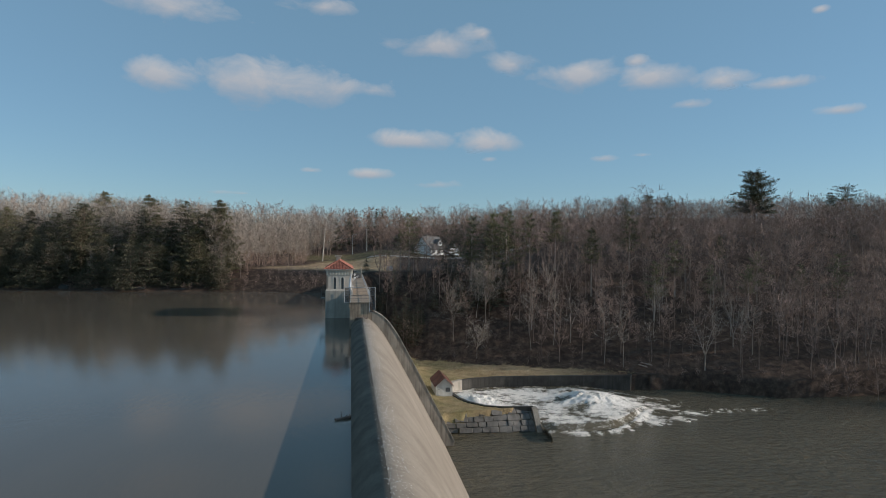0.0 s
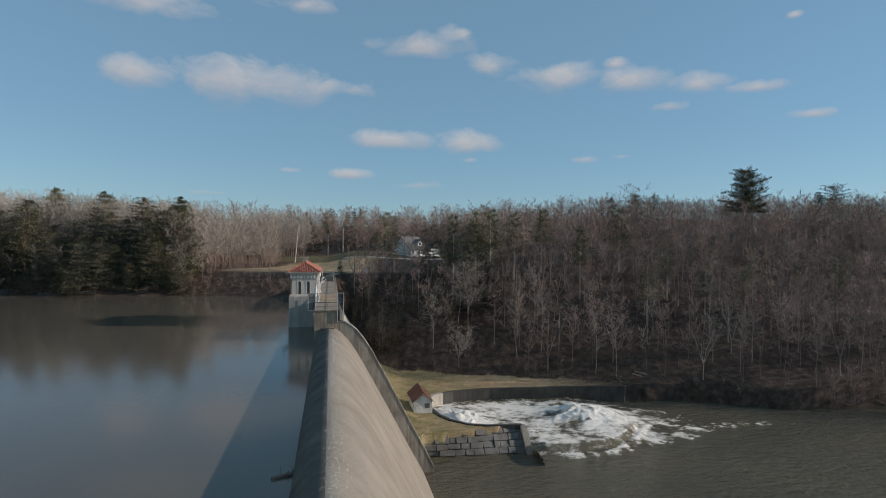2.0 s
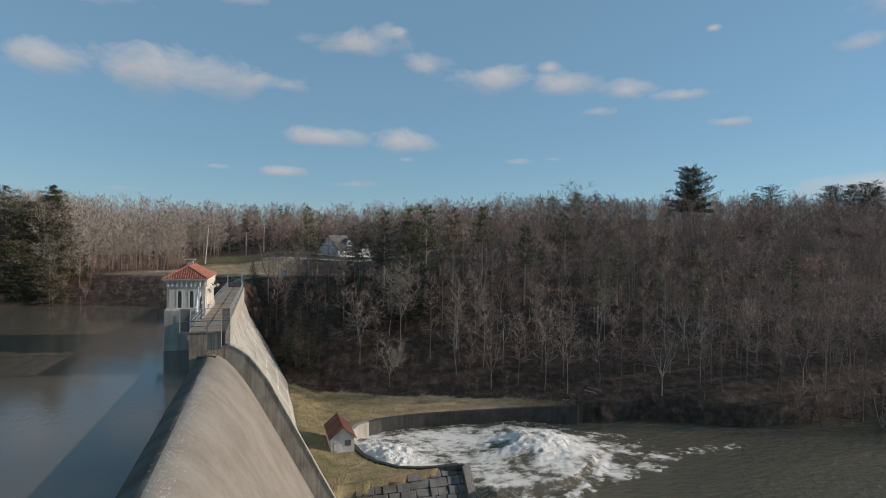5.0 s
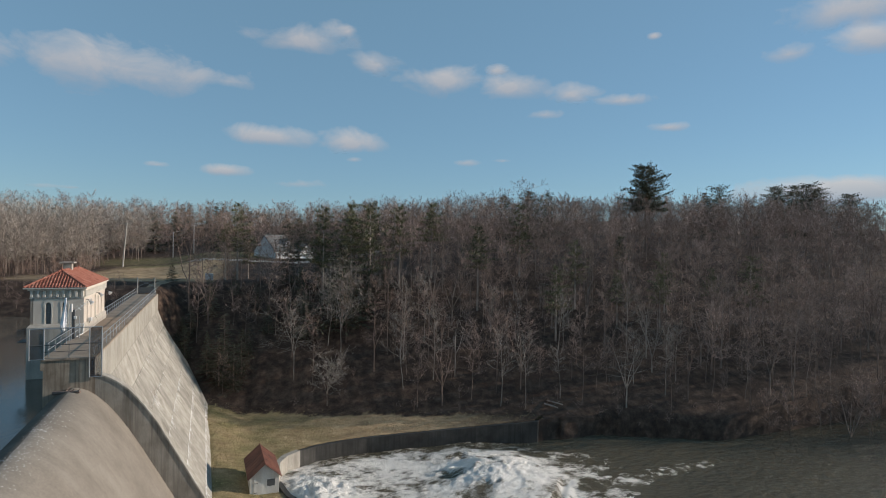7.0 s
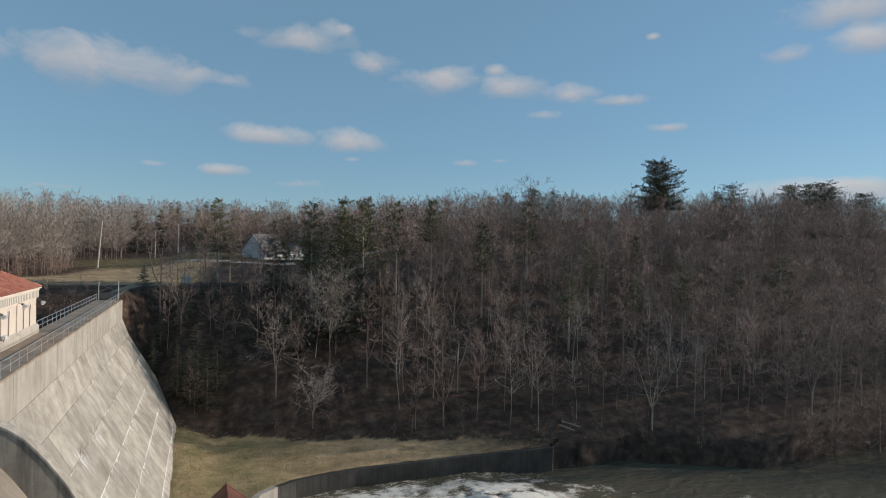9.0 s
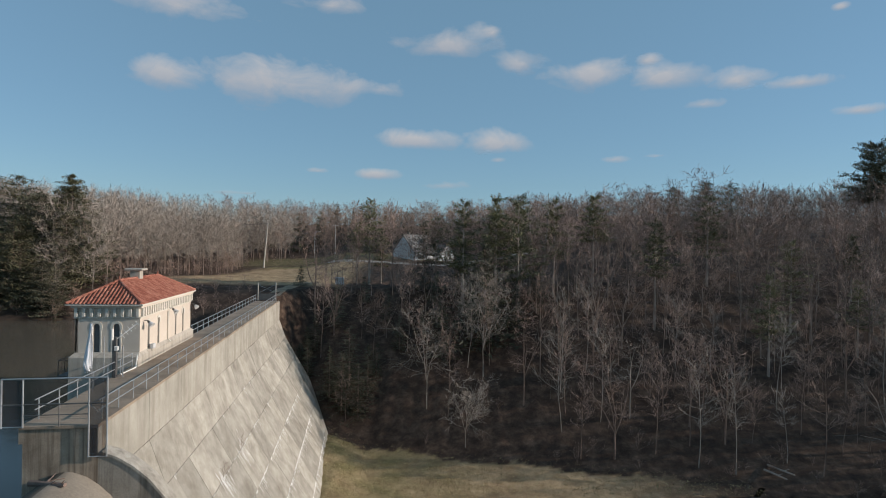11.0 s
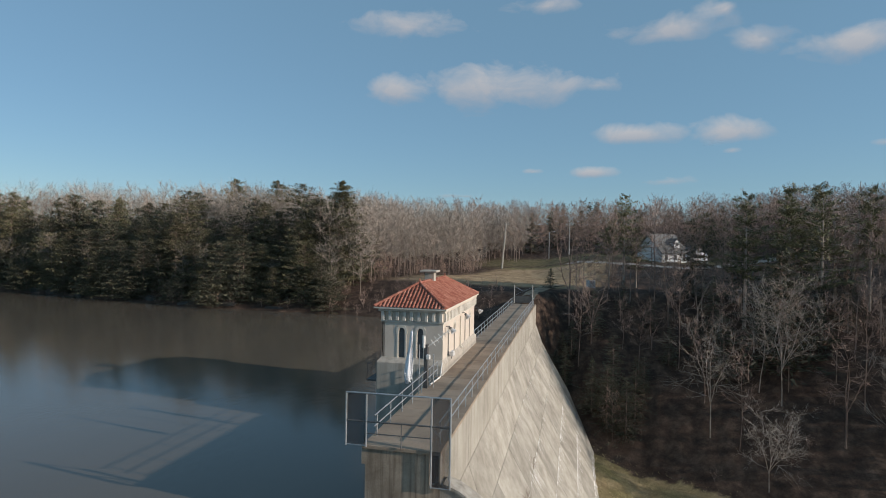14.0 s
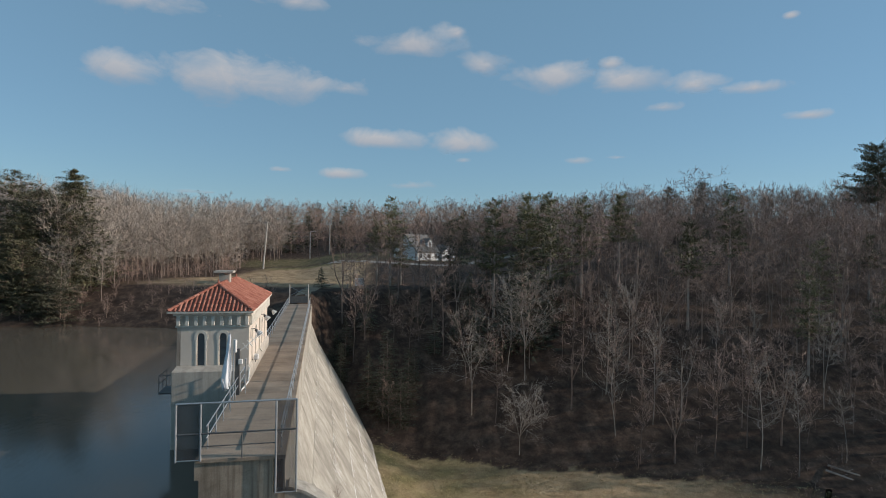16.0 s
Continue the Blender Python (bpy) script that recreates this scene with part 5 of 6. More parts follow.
def forked_tree(seed, leaders, limbs, subs, twigs, clear=0.3, open_=0.5, tw=0.034, thick=0.75):
    """A leafless tree one unit high whose trunk forks into spreading leaders with a rounded crown."""
    rng = np.random.default_rng(seed)
    TV, TF, CV, CF = [], [], [], []
    p, d = np.zeros(3), np.array((0, 0, 1.0))
    r = 0.0125 * thick
    stem = [(p, r)]
    for i in range(3):
        d = bent(rng, d * 3 + np.array((0, 0, 1.0)), 0.12)
        p = p + d * clear / 3
        stem.append((p, r * (1 - 0.09 * (i + 1))))
    for (a, ra), (b, rb) in zip(stem, stem[1:]):
        tube(TV, TF, a, b, ra, rb, 5)
    for k in range(leaders):
        w = 2 * math.pi * (k + rng.uniform(-0.3, 0.3)) / leaders
        tilt = open_ * rng.uniform(0.35, 1.25) if k else 0.08
        ld = np.array((math.cos(w) * tilt, math.sin(w) * tilt, 1.0))
        ld /= np.linalg.norm(ld)
        a = stem[-1][0] - np.array((0, 0, clear * 0.3 * rng.random()))
        length = (1 - a[2]) * rng.uniform(0.82, 1.08) * (1 - 0.12 * tilt)
        q, n = [a], 4
        for s in range(n):
            ld = bent(rng, ld + np.array((0, 0, 0.10)), 0.16)
            q.append(q[-1] + ld * length / n)
        rl = r * 0.62
        for s in range(n):
            tube(TV, TF, q[s], q[s + 1], rl * (1 - 0.23 * s), rl * (0.77 - 0.23 * s) + 0.0005, 4 if s < 2 else 3)
        for j in range(limbs):
            u = (0.12 + 0.86 * (j + rng.random()) / limbs) * n
            s = min(int(u), n - 1)
            b = q[s] + (q[s + 1] - q[s]) * (u - s)
            w2 = j * 2.4 + rng.uniform(-0.6, 0.6) + k
            bd = np.array((math.cos(w2), math.sin(w2), rng.uniform(-0.15, 0.6))) + 0.25 * ld
            bd /= np.linalg.norm(bd)
            bl = length * rng.uniform(0.26, 0.44) * (1.15 - 0.6 * u / n)
            c = b + bd * bl * 0.5
            bd2 = bent(rng, bd + np.array((0, 0, 0.1)), 0.28)
            e = c + bd2 * bl * 0.5
            rb = rl * (0.55 - 0.3 * u / n)
            tube(TV, TF, b, c, rb, rb * 0.6, 3)
            tube(TV, TF, c, e, rb * 0.6, 0.0004, 3)
            for m in range(subs):
                f = rng.uniform(0.1, 1.0)
                g = b + (c - b) * f * 2 if f < 0.5 else c + (e - c) * (f * 2 - 1)
                sd = bent(rng, bd2 + np.array((0, 0, 0.05)), 0.65)
                sl = bl * rng.uniform(0.35, 0.65)
                twig(CV, CF, rng, g, sd, sl, 0.0019)
                for _ in range(twigs):
                    twig(CV, CF, rng, g + sd * sl * rng.uniform(0.15, 1.0), bent(rng, sd + np.array((0, 0, 0.15)), 0.55), sl * rng.uniform(0.4, 0.9), tw * 0.03)
    return (np.array(TV), np.array(TF)), (np.array(CV), np.array(CF))


def crown_tree(seed, limbs, twigs, clear, wide, tw, thick=1.0):
    """A leafless tree one unit high: a slender straight trunk with a clear bole and a rounded crown of fine twigs."""
    rng = np.random.default_rng(seed)
    TV, TF, CV, CF = [], [], [], []
    p, d, n = np.zeros(3), np.array((0, 0, 1.0)), 6
    lean = np.array((rng.normal(0, 0.05), rng.normal(0, 0.05), 1.0))
    pts = [p]
    for i in range(n):
        d = bent(rng, d * 2 + lean, 0.13)
        p = p + d * 0.9 / n
        pts.append(p)
    rad = lambda t: thick * (0.0105 * (1 - 0.86 * t) + 0.0006)
    for i in range(n):
        tube(TV, TF, pts[i], pts[i + 1], rad(i / n), rad((i + 1) / n), 4)
    for k in range(limbs):
        s = (k + rng.uniform(0, 0.9)) / limbs
        t = clear + (0.97 - clear) * s
        i = min(int(t * n), n - 1)
        a = pts[i] + (pts[i + 1] - pts[i]) * (t * n - i)
        w = k * 2.4 + rng.uniform(-0.7, 0.7)
        ld = np.array((math.cos(w), math.sin(w), rng.uniform(0.15, 0.8) + 0.9 * s * s))
        ld /= np.linalg.norm(ld)
        length = wide * (0.35 + 0.65 * math.sqrt(max(0.0, 1 - ((s - 0.38) / 0.68) ** 2))) * rng.uniform(0.6, 1.15)
        b = a + ld * length * 0.5
        ld2 = bent(rng, ld + np.array((0, 0, 0.15)), 0.22)
        c = b + ld2 * length * 0.5
        r = rad(t) * 0.6
        tube(TV, TF, a, b, r, r * 0.6, 3)
        tube(TV, TF, b, c, r * 0.6, 0.0005, 3)
        for m in range(twigs):
            u = rng.uniform(0.15, 1.0)
            q = a + (b - a) * u * 2 if u < 0.5 else b + (c - b) * (u * 2 - 1)
            td = bent(rng, ld2 + np.array((0, 0, 0.25)), 0.62)
            tl = length * rng.uniform(0.28, 0.62)
            if m % 2:
                q = q + bent(rng, ld2, 0.9) * length * rng.uniform(0.1, 0.3)
            twig(CV, CF, rng, q, td, tl, tw * rng.uniform(0.7, 1.4))
    return (np.array(TV), np.array(TF)), (np.array(CV), np.array(CF))


def conifer(seed, whorls, boughs, clumps, clear=0.08, reach=0.20, droop=-0.25, taper=1.0, irregular=0.2, size=0.055, oval=False):
    rng = np.random.default_rng(seed)
    TV, TF, CV, CF = [], [], [], []
    n = 5
    for i in range(n):
        tube(TV, TF, np.array((0, 0, 0.97 * i / n)), np.array((0, 0, 0.97 * (i + 1) / n)), 0.014 * (1 - 0.92 * i / n), 0.014 * (1 - 0.92 * (i + 1) / n), 6)
    for k in range(whorls):
        t = (k + rng.uniform(0, 0.6)) / whorls
        t0 = t
        for j in range(boughs):
            t = min(max(t0 + rng.uniform(-1.1, 1.1) / whorls, 0), 1)
            z = clear + (0.985 - clear) * t
            w = 2 * math.pi * (j + rng.uniform(-0.35, 0.35)) / boughs + k * 0.9
            length = reach * ((max(0.0, 1 - (1.25 * t - 0.35) ** 2)) ** 0.6 * 0.95 * (1 - 0.35 * t) + 0.05 if oval is True else math.sqrt(max(0.0, 1 - t * t)) * (0.7 + 0.3 * t) + 0.08 if oval else (1 - t) ** taper + 0.07) * rng.uniform(1 - irregular, 1 + irregular)
            d = np.array((math.cos(w), math.sin(w), (droop * (1 - 1.6 * t) if droop < 0 else droop * (0.3 + 1.7 * t)) + rng.uniform(-0.12, 0.12)))
            d /= np.linalg.norm(d)
            a = np.array((0, 0, z))
            tube(TV, TF, a, a + d * length * 0.8, 0.0022, 0.0006, 3)
            side = np.cross(d, (0, 0, 1.0))
            for c in range(clumps):
                f = 0.12 + 0.9 * (c + rng.uniform(0, 1)) / clumps
                o = a + d * length * f + side * rng.normal(0, 0.17) * length * (1.15 - 0.6 * f) + np.array((0, 0, rng.normal(-0.006, 0.008)))
                sz = size * (0.55 + 0.6 * (1 - t)) * rng.uniform(0.6, 1.3)
                e1 = bent(rng, d + np.array((0, 0, 0.15)), 0.5) * sz
                e2 = np.cross(bent(rng, np.array((0, 0, 1.0)), 0.5), e1)
                e2 = e2 / (np.linalg.norm(e2) + 1e-9) * sz * 0.17
                base = len(CV)
                CV.extend((o - e1 * 0.4 + e2, o - e1 * 0.4 - e2, o + e1 * 0.8))
                CF.append((base, base + 1, base + 2))
    return (np.array(TV), np.array(TF)), (np.array(CV), np.array(CF))


FORKED = [forked_tree(110 + i, n, 6, 5, 4, clear=c, open_=o) for i, (n, c, o) in enumerate(((4, 0.28, 0.5), (3, 0.4, 0.4)))]
SLIM = [crown_tree(200 + i, 18, 22, c, w, 0.0015, 0.5) for i, (c, w) in enumerate(((0.42, 0.20), (0.34, 0.24), (0.5, 0.19), (0.28, 0.26), (0.38, 0.17)))]
BARE = [SLIM[0], SLIM[1], FORKED[0], SLIM[2], SLIM[3], SLIM[4], SLIM[1], FORKED[1], SLIM[0]]
GRAND = [forked_tree(130 + i, n, 9, 6, 6, clear=c, open_=o, tw=0.03, thick=0.4) for i, (n, c, o) in enumerate(((4, 0.30, 0.30), (5, 0.26, 0.5), (6, 0.36, 0.5)))]
SKYTREE = [forked_tree(140 + i, n, 8, 5, 4, clear=c, open_=o, tw=0.075, thick=0.7) for i, (n, c, o) in enumerate(((4, 0.30, 0.5), (5, 0.26, 0.6)))]
LIGHT = [crown_tree(220 + i, 20, 28, c, w, 0.0015, 0.42) for i, (c, w) in enumerate(((0.22, 0.22), (0.3, 0.25), (0.16, 0.21), (0.26, 0.28)))]
FARWOOD = [crown_tree(240 + i, 15, 22, c, w, 0.0024, 0.5) for i, (c, w) in enumerate(((0.3, 0.25), (0.22, 0.28), (0.36, 0.23), (0.26, 0.31)))]
BRUSH = [bare_tree(40 + i, 9, 4, 4, clear=0.04, spread=0.55, tw=0.10) for i in range(3)]
SPRUCE = [conifer(50 + i, 20, 7, 15, 0.04, r, -0.15, tp, 0.5, 0.042, ov) for i, (r, tp, ov) in enumerate(((0.24, 0.8, False), (0.26, 0.7, True), (0.29, 0.7, False), (0.24, 0.7, True)))]
CEDAR = [conifer(300 + i, 30, 6, 24, 0.0, r, dr, 0.5, 0.6, 0.046, ov) for i, (r, dr, ov) in enumerate(((0.33, 0.10, True), (0.38, 0.05, True), (0.32, -0.1, False), (0.42, 0.12, True), (0.36, -0.05, False)))]
SHRUBBY = [conifer(310 + i, 15, 7, 22, 0.0, r, 0.15, 0.5, 0.5, 0.075, True) for i, r in enumerate((0.6, 0.75, 0.68))]
SPRUCE_FAR = [conifer(60 + i, 13, 6, 8, 0.04, 0.27, -0.12, 0.65, 0.45, 0.09, i == 1) for i in range(3)]
FEATHER = [conifer(55 + i, 26, 9, 56, 0.03, r, -0.02, 0.55, 0.5, 0.033) for i, r in enumerate((0.31, 0.34))]
WPINE = [conifer(70 + i, 13, 5, 46, c, r, 0.16, 0.45, 0.65, 0.03, True) for i, (c, r) in enumerate(((0.40, 0.18), (0.5, 0.17), (0.34, 0.20)))]
BIGPINE = [conifer(80, 34, 3, 105, 0.46, 0.29, 0.22, 0.5, 0.4, 0.03, "dome")]
BUSHY = [conifer(57, 16, 8, 22, 0.02, 0.36, 0.05, 0.7, 0.4, 0.05)]


def tree_things(base, name, label, group, crown_mat, rows, trunk_mat=None):
    """Each row (x, y, base z, height, turn) becomes a tree with a trunk and a crown; meshes are shared."""
    meshes = [(arrays("trunk", *t, trunk_mat or BARK), arrays("crown", *c, crown_mat)) for t, c in base]
    for k, (x, y, z, h, w) in enumerate(rows):
        e = thing(name, label, "tree", (x, y, z), group, rz=w)
        a, b = meshes[k % len(meshes)]
        m = Matrix.Diagonal((h, h, h, 1))
        shared("trunk", a, e, m)
        shared("crown", b, e, m)


def woods(name, bases, rows, crown_mat, label, trunk_mat=None):
    """Uncounted trees as one mesh: rows of (x, y, z, height, turn)."""
    V, F, off = [], [], 0
    mats = []
    for k, (x, y, z, h, w) in enumerate(rows):
        t, c = bases[k % len(bases)]
        ca, sa = math.cos(w), math.sin(w)
        for j, (v, f) in enumerate((t, c)):
            q = np.stack([v[:, 0] * ca - v[:, 1] * sa, v[:, 0] * sa + v[:, 1] * ca, v[:, 2]], 1) * h + (x, y, z)
            V.append(q)
            F.append(f + off)
            mats.append(np.full(len(f), j, np.int32))
            off += len(v)
    me = arrays(name, np.concatenate(V), np.concatenate(F), trunk_mat or BARK)
    me.materials.append(crown_mat)
    me.polygons.foreach_set("material_index", np.concatenate(mats))
    return tagged(new(name, me), label, "woods", kind="stuff")


def scatter(rng, n, x0, x1, y0, y1, ok, gap):
    """Places with their own room, tried at random inside a box."""
    pts, grid = [], {}
    for _ in range(n):
        x, y = rng.uniform(x0, x1), rng.uniform(y0, y1)
        if not ok(x, y):
            continue
        c = (int(x // gap), int(y // gap))
        if any((x - a) ** 2 + (y - b) ** 2 < gap * gap for i in (-1, 0, 1) for j in (-1, 0, 1) for a, b in grid.get((c[0] + i, c[1] + j), ())):
            continue
        grid.setdefault(c, []).append((x, y))
        pts.append((x, y))
    return pts


def rows_at(rng, pts, h0, h1):
    return [(x, y, gz(x, y) - 0.2, rng.uniform(h0, h1), rng.uniform(0, 360)) for x, y in pts]


def topped(x, y, top, turn=0.0):
    z = gz(x, y) - 0.2
    return (x, y, z, top - z, turn)


def open_land(x, y):
    """True in the field, the yard and on the roads beyond the dam."""
    if -6 < x < 3 and y > 60 and y < 90:
        return True
    if -20 < x < -6 and 118 < y < 152 or -12 < x < 10 and 150 < y < 188:
        return True
    if -34 + (y - 86) * 0.36 < x < 62 and 86 < y < 150:
        return True
    if 14 < x < 62 and 148 <= y < 174:
        return True
    return abs(y - float(np.interp(x, (-200, -60, -14, 12, 34, 52, 90, 200), (205, 165, 153, 138, 132, 150, 185, 230)))) < 6


rng = np.random.default_rng(5)
slope = scatter(rng, 16000, 5, 230, -40, 125, lambda x, y: y > toe(x) + 1.5 and not open_land(x, y) and y < 86 + max(0, x - 44) * 2, 3.6)
# a glade at the foot of the slope beside the dam
slope = [p for k, p in enumerate(slope) if p[0] > 21 or p[1] > 68 or k % 5 == 0]
slope = [p for p in slope if not (19 < p[0] < 38 and p[1] < 60 and (p[0] * 7) % 2 < 1.3)]
near = sorted((p for p in slope if p[1] - float(toe(p[0])) < 26 and p[0] < 95), key=lambda p: p[1] - float(toe(p[0])))[:280]
taken = set(near)
rest = [p for p in slope if p not in taken]
pale = [p for p in near if p[0] > 30][::3]
tree_things(BARE, "bare_tree", "leafless grey-brown tree on the wooded slope", "bare trees on the slope", TWIG, rows_at(rng, [p for p in near if p not in set(pale)], 7, 18))
tree_things(BARE, "pale_tree", "leafless tree with pale sunlit bark on the wooded slope", "pale bare trees on the slope", TWIG_PALE, rows_at(rng, pale, 10, 17), PALEBARK)
tree_things(GRAND, "spreading_tree", "tall leafless tree with a wide pale crown", "spreading trees at the foot of the slope", TWIG_PALE, [(23.5, 56.5, gz(23.5, 56.5) - 0.2, 16.5, 20), (28.2, 48.6, gz(28.2, 48.6) - 0.2, 11.0, 140), (33.2, 60.5, gz(33.2, 60.5) - 0.2, 18.0, 70)], PALEBARK)
low_rest = [p for p in rest if p[1] - float(toe(p[0])) < 48]
rest_rows = rows_at(rng, low_rest[:520] + [p for p in rest if p not in set(low_rest)][:220], 11, 19)
woods("slope_woods", BARE, rest_rows[::2], TWIG, "dense leafless grey-brown woods covering the hillside")
woods("slope_woods_pale", BARE, rest_rows[1::2], TWIG, "leafless woods with lighter trunks on the hillside", MIDBARK)
edge = scatter(rng, 2500, 58, 210, -45, 50, lambda x, y: wall_north(x) + 0.5 < y < toe(x) + 3, 2.2)
woods("river_brush", BRUSH, rows_at(rng, edge[:150], 0.8, 2.6), TWIG, "leafless brush along the river bank")
under = scatter(rng, 5000, 3, 150, 0, 110, lambda x, y: y > toe(x) + 0.8 and not (open_land(x, y) and y > 88) and not (x < 25 and y > 52), 2.6)
woods("undergrowth", BRUSH, rows_at(rng, under[::2][:230], 1.0, 3.0), TWIG, "tangled leafless undergrowth on the slope")
bank = scatter(rng, 1500, -120, -4, 62, 92, lambda x, y: shore(x) - 0.3 < y < shore(x) + (13 if x > -34 else 8) and not open_land(x, y), 1.8)
woods("bank_brush", BRUSH, rows_at(rng, bank[:430], 1.2, 3.4), TWIG, "leafless brush along the lake bank")
left = scatter(rng, 6000, -150, -8, 70, 190, lambda x, y: y > shore(x) + 6 and not open_land(x, y) and (y > 92 or x < -34) and (x > -44 or y > shore(x) + 22), 3.3)
woods("shore_woods", LIGHT, rows_at(rng, sorted(left, key=lambda p: abs(p[0] + 30) + 0.4 * p[1])[:330], 13, 19.5), TWIG_PALE, "pale leafless woods behind the lake shore", MIDBARK)
behind = scatter(rng, 3000, -230, -46, 96, 190, lambda x, y: y > shore(x) + 22, 4.6)
woods("shore_woods_back", LIGHT, rows_at(rng, sorted(behind, key=lambda p: p[1] - 0.3 * p[0])[:300], 14, 21), TWIG_PALE, "pale leafless woods rising behind the shore conifers")
fringe = scatter(rng, 900, -40, -6, 86, 160, lambda x, y: not open_land(x, y) and open_land(x + 5, y), 1.6)
woods("field_fringe", BRUSH, rows_at(rng, fringe[:190], 2.0, 5.5), TWIG, "leafless brush along the edge of the field")
conif = sorted(scatter(rng, 2600, -215, -39, 70, 128, lambda x, y: shore(x) + 0.6 < y < shore(x) + 24, 4.0), key=lambda p: p[1] - float(shore(p[0])) - 0.04 * p[0])
rows = [(x, y, z, h * min(1.0, 0.55 + 0.035 * (y - float(shore(x)))), w) for x, y, z, h, w in rows_at(rng, conif, 10, 20)]
tree_things(CEDAR, "shore_conifer", "broad dark evergreen crowding the lake shore", "conifers on the lake shore", NEEDLES, rows[:88:2] + rows[88:130:2])
tree_things(CEDAR, "shore_cedar", "broad olive-green evergreen crowding the lake shore", "cedars on the lake shore", OLIVE, rows[1:88:2])
shrub = scatter(rng, 900, -180, -38, 70, 110, lambda x, y: shore(x) + 0.2 < y < shore(x) + 7, 3.3)
tree_things(SHRUBBY, "shore_shrub", "low spreading dark evergreen on the lake bank", "low evergreens on the lake bank", NEEDLES, rows_at(rng, sorted(shrub, key=lambda p: -p[0])[:56], 3.5, 6.5))
woods("shore_conifers", SPRUCE_FAR, rows[130:200], NEEDLES, "dark conifers behind the lake shore")
low = scatter(rng, 600, -200, -38, 68, 110, lambda x, y: shore(x) + 2 < y < shore(x) + 14, 5)
woods("shore_bare", LIGHT, rows_at(rng, low[:34], 7, 13), TWIG_PALE, "leafless trees among the shore conifers", PALEBARK)
tree_things(FEATHER, "tall_spruce", "tall feathery spruce standing above the lake shore", "tall conifers on the lake shore", PINE, [topped(-42.3, 89, 22.2), topped(-85, 116, 26, 40), topped(-69, 110, 24.8, 80), topped(-48, 84, 14, 120)])
tree_things(BUSHY, "gate_spruce", "small dark spruce beside the walkway gate", "", NEEDLES, [topped(1.4, 86, 4.9)])
# evergreens among the woods above the slope
pines = [topped(15.0, 90, 19.2), topped(12.4, 91, 14.6, 40), topped(17.6, 93, 12.5, 110), topped(32, 74, 18.0, 20), topped(38.5, 75, 19.6, 70), topped(42, 72, 18.6, 200), topped(51, 78, 19.4, 140), topped(60, 80, 20.8, 10), topped(28.5, 86, 15.5, 90), topped(46, 84, 20.6, 160), topped(66, 66, 15, 260), topped(84, 78, 21, 300)] + rows_at(rng, [(96, 54), (104, 49), (112, 56), (90, 62), (121, 50), (128, 45), (78, 52), (110, 70)], 13, 18)
tree_things(WPINE, "pine", "tall ragged pine with a bare lower trunk", "pines above the slope", PINE, pines, PALEBARK)
# Hemlocks near the dam are added to shade its far face and the hollow.
tree_things(SPRUCE, "hemlock", "dark hemlock among the leafless woods, those by the dam added for shade", "hemlocks above the slope", NEEDLES, rows_at(rng, [(8.5, 61), (10.5, 58.5), (13, 57.5), (11.5, 62.5), (14.5, 60.5)], 8, 11) + rows_at(rng, [(16, 64), (20, 68), (18, 74), (24, 70), (14, 78), (5.5, 70), (9, 73)], 5, 8.0) + [(4.6, 66.2, gz(4.6, 66.2) - 0.3, 7, 80), (2.6, 66.5, gz(2.6, 66.5) - 0.3, 5, 140)] + rows_at(rng, scatter(rng, 300, 26, 48, 62, 84, lambda x, y: y > toe(x) + 14, 4.0)[:9], 8, 12.5) + [topped(25.5, 82, 14.4)])
# Bushes added to block the sun and darken the bank at the walkway's end.
tree_things(BUSHY, "bank_evergreen", "low dark evergreen bush added to shade the bank beside the walkway", "evergreen bushes beside the walkway", NEEDLES, [(x, y, gz(x, y) - 0.3, h, 50 * x) for x, y, h in ((1.3, 64.5, 2.4), (2.3, 66.5, 2.8), (3.4, 65, 3.0), (1.6, 68.5, 2.2), (3.2, 69, 3.0), (1.2, 71.5, 2.0), (4.0, 72, 3.0), (2.4, 63.2, 3.0), (1.0, 62.0, 2.6), (2.0, 60.6, 3.0), (3.6, 62.0, 3.4))])
tree_things(BUSHY, "evergreen_thicket", "broad dark evergreen thicket on the slope", "", NEEDLES, [topped(34.5, 66, 9.6)])
sky_con = [topped(130, 150, 33.5), topped(137, 146, 32.5, 60), topped(124, 160, 32.5, 20), topped(212, 129, 38, 30), topped(208, 133, 35, 10)]
tree_things([CEDAR[1], CEDAR[3], CEDAR[0]], "ridge_pine", "dark broad pine standing on the ridge", "pines on the ridge", NEEDLES, [topped(258, 138, 41, 60), topped(266, 142, 42, 20), topped(274, 140, 43, 90), topped(284, 142, 43.5, 10), topped(294, 145, 45.5, 50), topped(302, 147, 44, 40), topped(330, 150, 42, 150), topped(340, 154, 43, 80)])
tree_things(CEDAR, "ridge_conifer", "dark conifer standing on the ridge", "conifers on the ridge", NEEDLES, sky_con)
tree_things(BIGPINE, "great_pine", "broad old pine rising above the wooded ridge", "", NEEDLES, [topped(142, 96, 37.4)])
tree_things(SKYTREE, "skyline_tree", "round-crowned leafless tree on the skyline", "leafless trees on the skyline", TWIG, [topped(x, y, z, w) for x, y, z, w in ((128.3, 147.4, 37.3, 0), (109, 150, 33.2, 80), (104, 158, 32.5, 40), (70, 180, 26.8, 20), (118, 152, 33.0, 150))])
tree_things(BARE[:2], "field_tree", "dark leafless tree at the edge of the field", "", TWIG, [(7.5, 85, 1.0, 13.5, 0)])
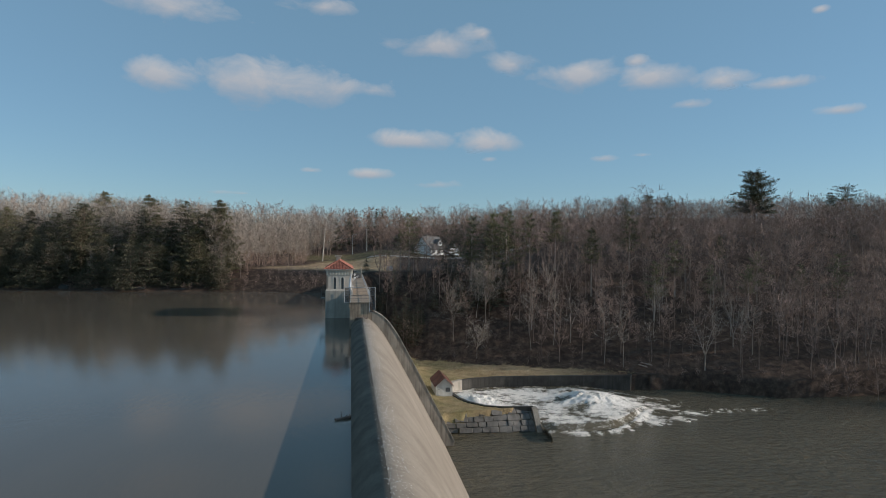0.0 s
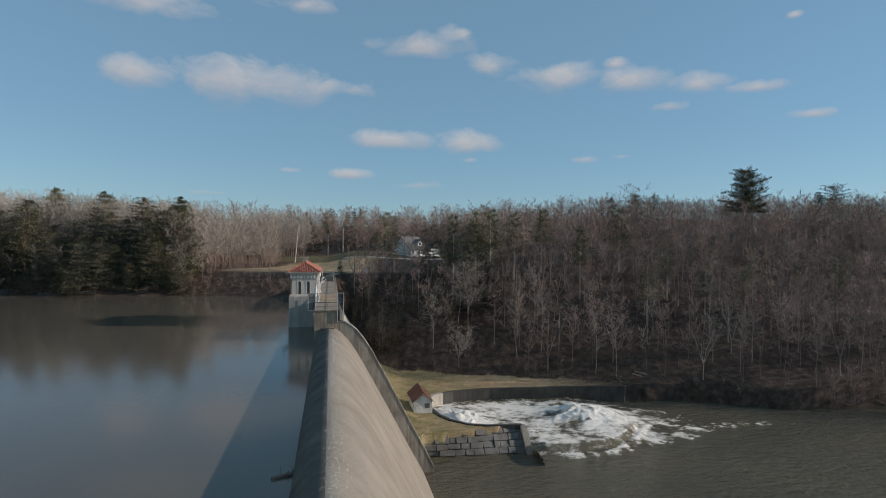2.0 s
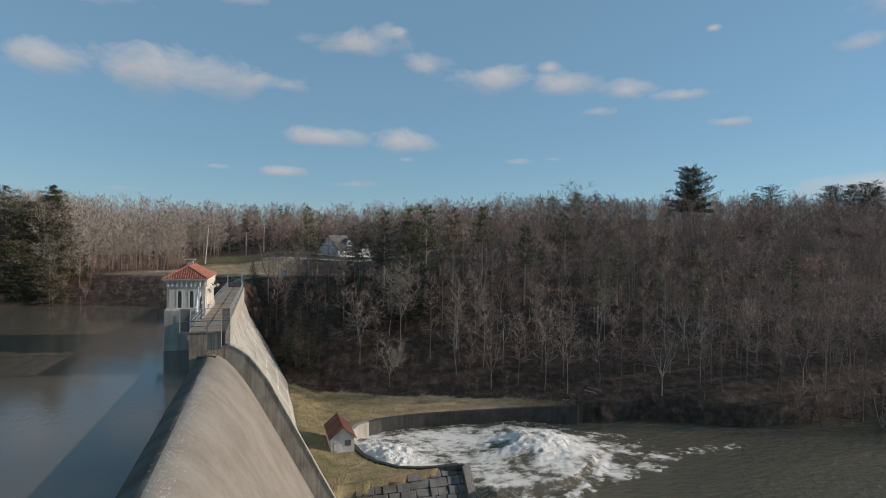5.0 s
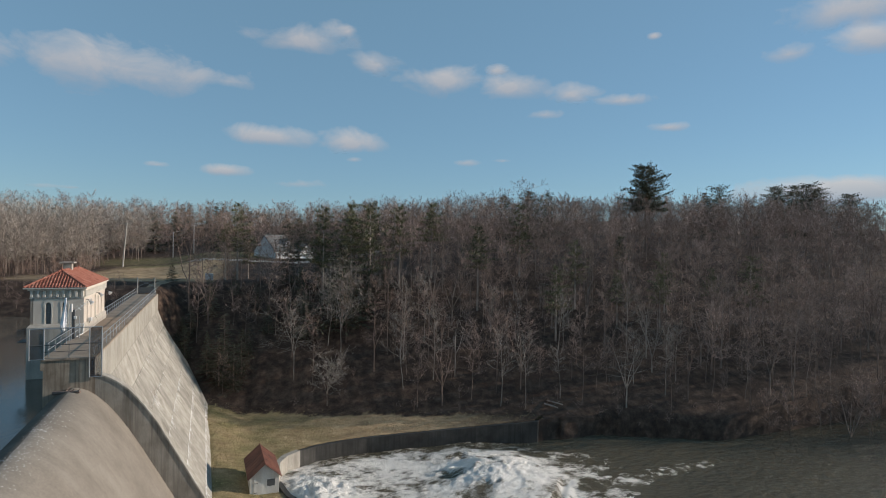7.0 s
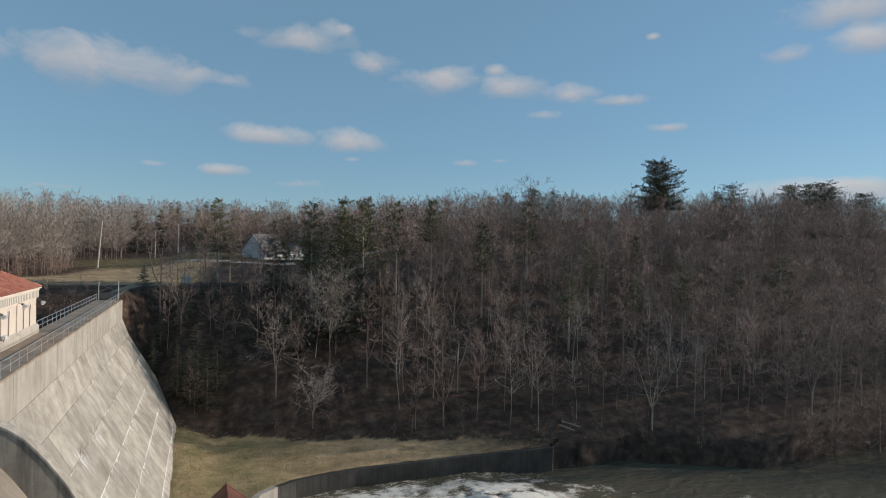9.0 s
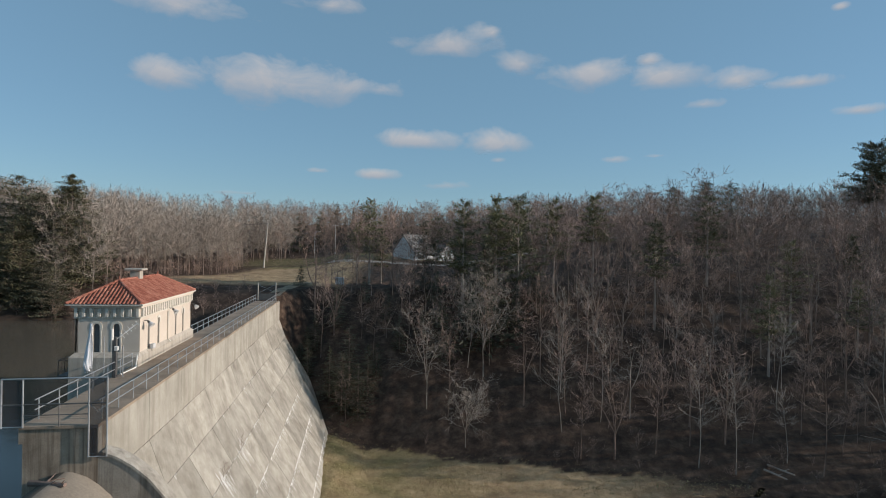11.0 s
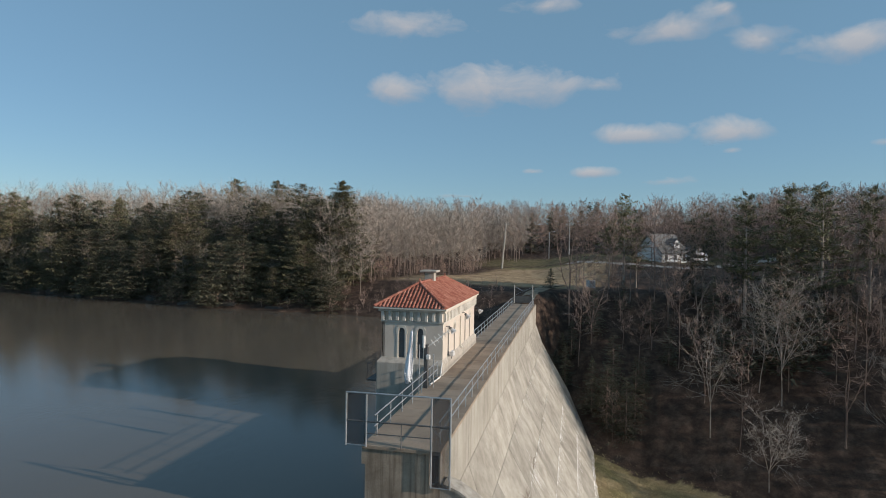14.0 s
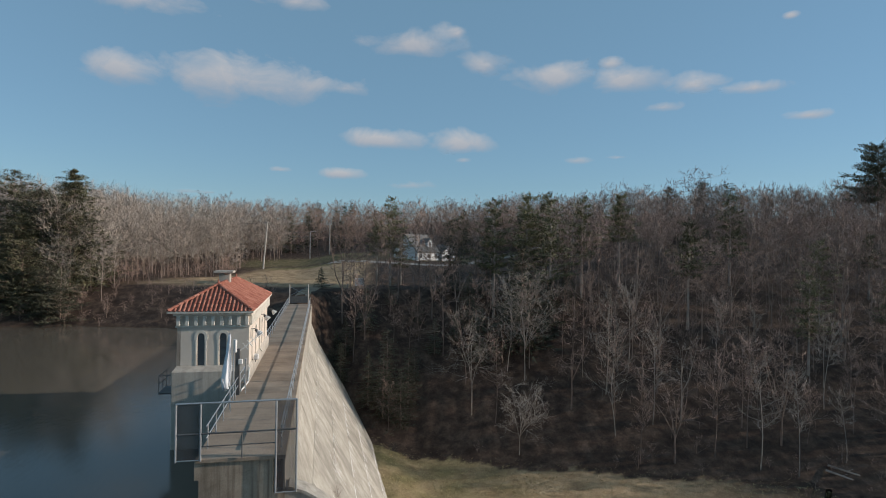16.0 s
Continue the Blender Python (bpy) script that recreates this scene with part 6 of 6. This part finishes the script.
tree_things(LIGHT, "yard_tree", "slender leafless tree in front of the house", "leafless trees before the house", TWIG, rows_at(rng, [(9.5, 89), (12, 92), (18, 92), (23, 88), (38, 100), (42, 110), (20.5, 88)], 7, 12))
tree_things([bare_tree(90, 6, 2, 1, clear=0.45, spread=0.1)], "dead_snag", "bare dead pine trunk above the woods", "dead snags above the slope", TWIG_PALE, [topped(49.5, 81, 22.3), topped(46.5, 79, 19.5, 70)], PALEBARK)
rim = scatter(rng, 6000, 40, 330, 60, 215, lambda x, y: not open_land(x, y) and y > toe(x) + 50, 4.8)
woods("ridge_woods", FARWOOD, rows_at(rng, rim[:560], 13, 20), TWIG, "leafless woods along the ridge")
back = scatter(rng, 9000, -260, 240, 165, 365, lambda x, y: not open_land(x, y), 5.0)
crest = [p for p in back if p[1] > 285]
fore = sorted((p for p in back if p[1] <= 285 and -45 < p[0] < 120), key=lambda p: p[1])
woods("far_woods", FARWOOD, rows_at(rng, fore[:360], 11, 17) + rows_at(rng, crest[::2][:230], 12, 18), TWIG, "distant leafless woods on the skyline")
wing = scatter(rng, 1500, -420, -200, 120, 330, lambda x, y: y > shore(x) + 20, 8)
woods("wing_woods", FARWOOD, rows_at(rng, wing[:130], 14, 20), TWIG, "distant leafless woods up the lake")
fcon = scatter(rng, 500, -240, 220, 176, 350, lambda x, y: not open_land(x, y), 11)
woods("far_conifers", SPRUCE_FAR, rows_at(rng, sorted(fcon, key=lambda p: abs(p[0] - 20) + 0.5 * p[1])[:52], 9, 16), NEEDLES, "dark conifers among the distant woods")
tree_things(BRUSH, "face_shrub", "small reddish shrub rooted in a joint of the dam face", "shrubs on the dam face", TWIG, [(2.72, 22.3, -9.1, 1.2, 0), (2.7, 15.4, -9.1, 1.3, 60)])


def grass_blades():
    """Dry tufts over the grass by the outlet."""
    rs = np.random.default_rng(6)
    pts = scatter(rs, 9000, 8.7, 62, 1, 58, lambda x, y: y < toe(x) + 1 and (y > wall_north(x) + 0.6 or (x < 30 and crib_line(x) + 0.2 < y < wall_south(x) - 0.3) or x < 16.4 and y > crib_line(x) + 1.2) and not (12.9 < x < 16.5 and 16.9 < y < 23.9), 0.35)
    V, F = [], []
    for x, y in pts:
        z = gz(x, y)
        for _ in range(5):
            a, n = rs.uniform(0, 6.28), rs.uniform(0.12, 0.36)
            d = np.array((math.cos(a), math.sin(a), 0.0))
            s = np.array((-d[1], d[0], 0)) * rs.uniform(0.03, 0.08)
            p = np.array((x, y, z - 0.03)) + d * rs.uniform(0, 0.3)
            b = len(V)
            V.extend((p - s, p + s, p + d * n * 0.6 + np.array((0, 0, n * 0.6))))
            F.append((b, b + 1, b + 2))
    me = arrays("grass", np.array(V), np.array(F), STALKS)
    tagged(new("grass", me), "tufts of dry yellow grass on the valley floor", "grass", kind="stuff")


grass_blades()
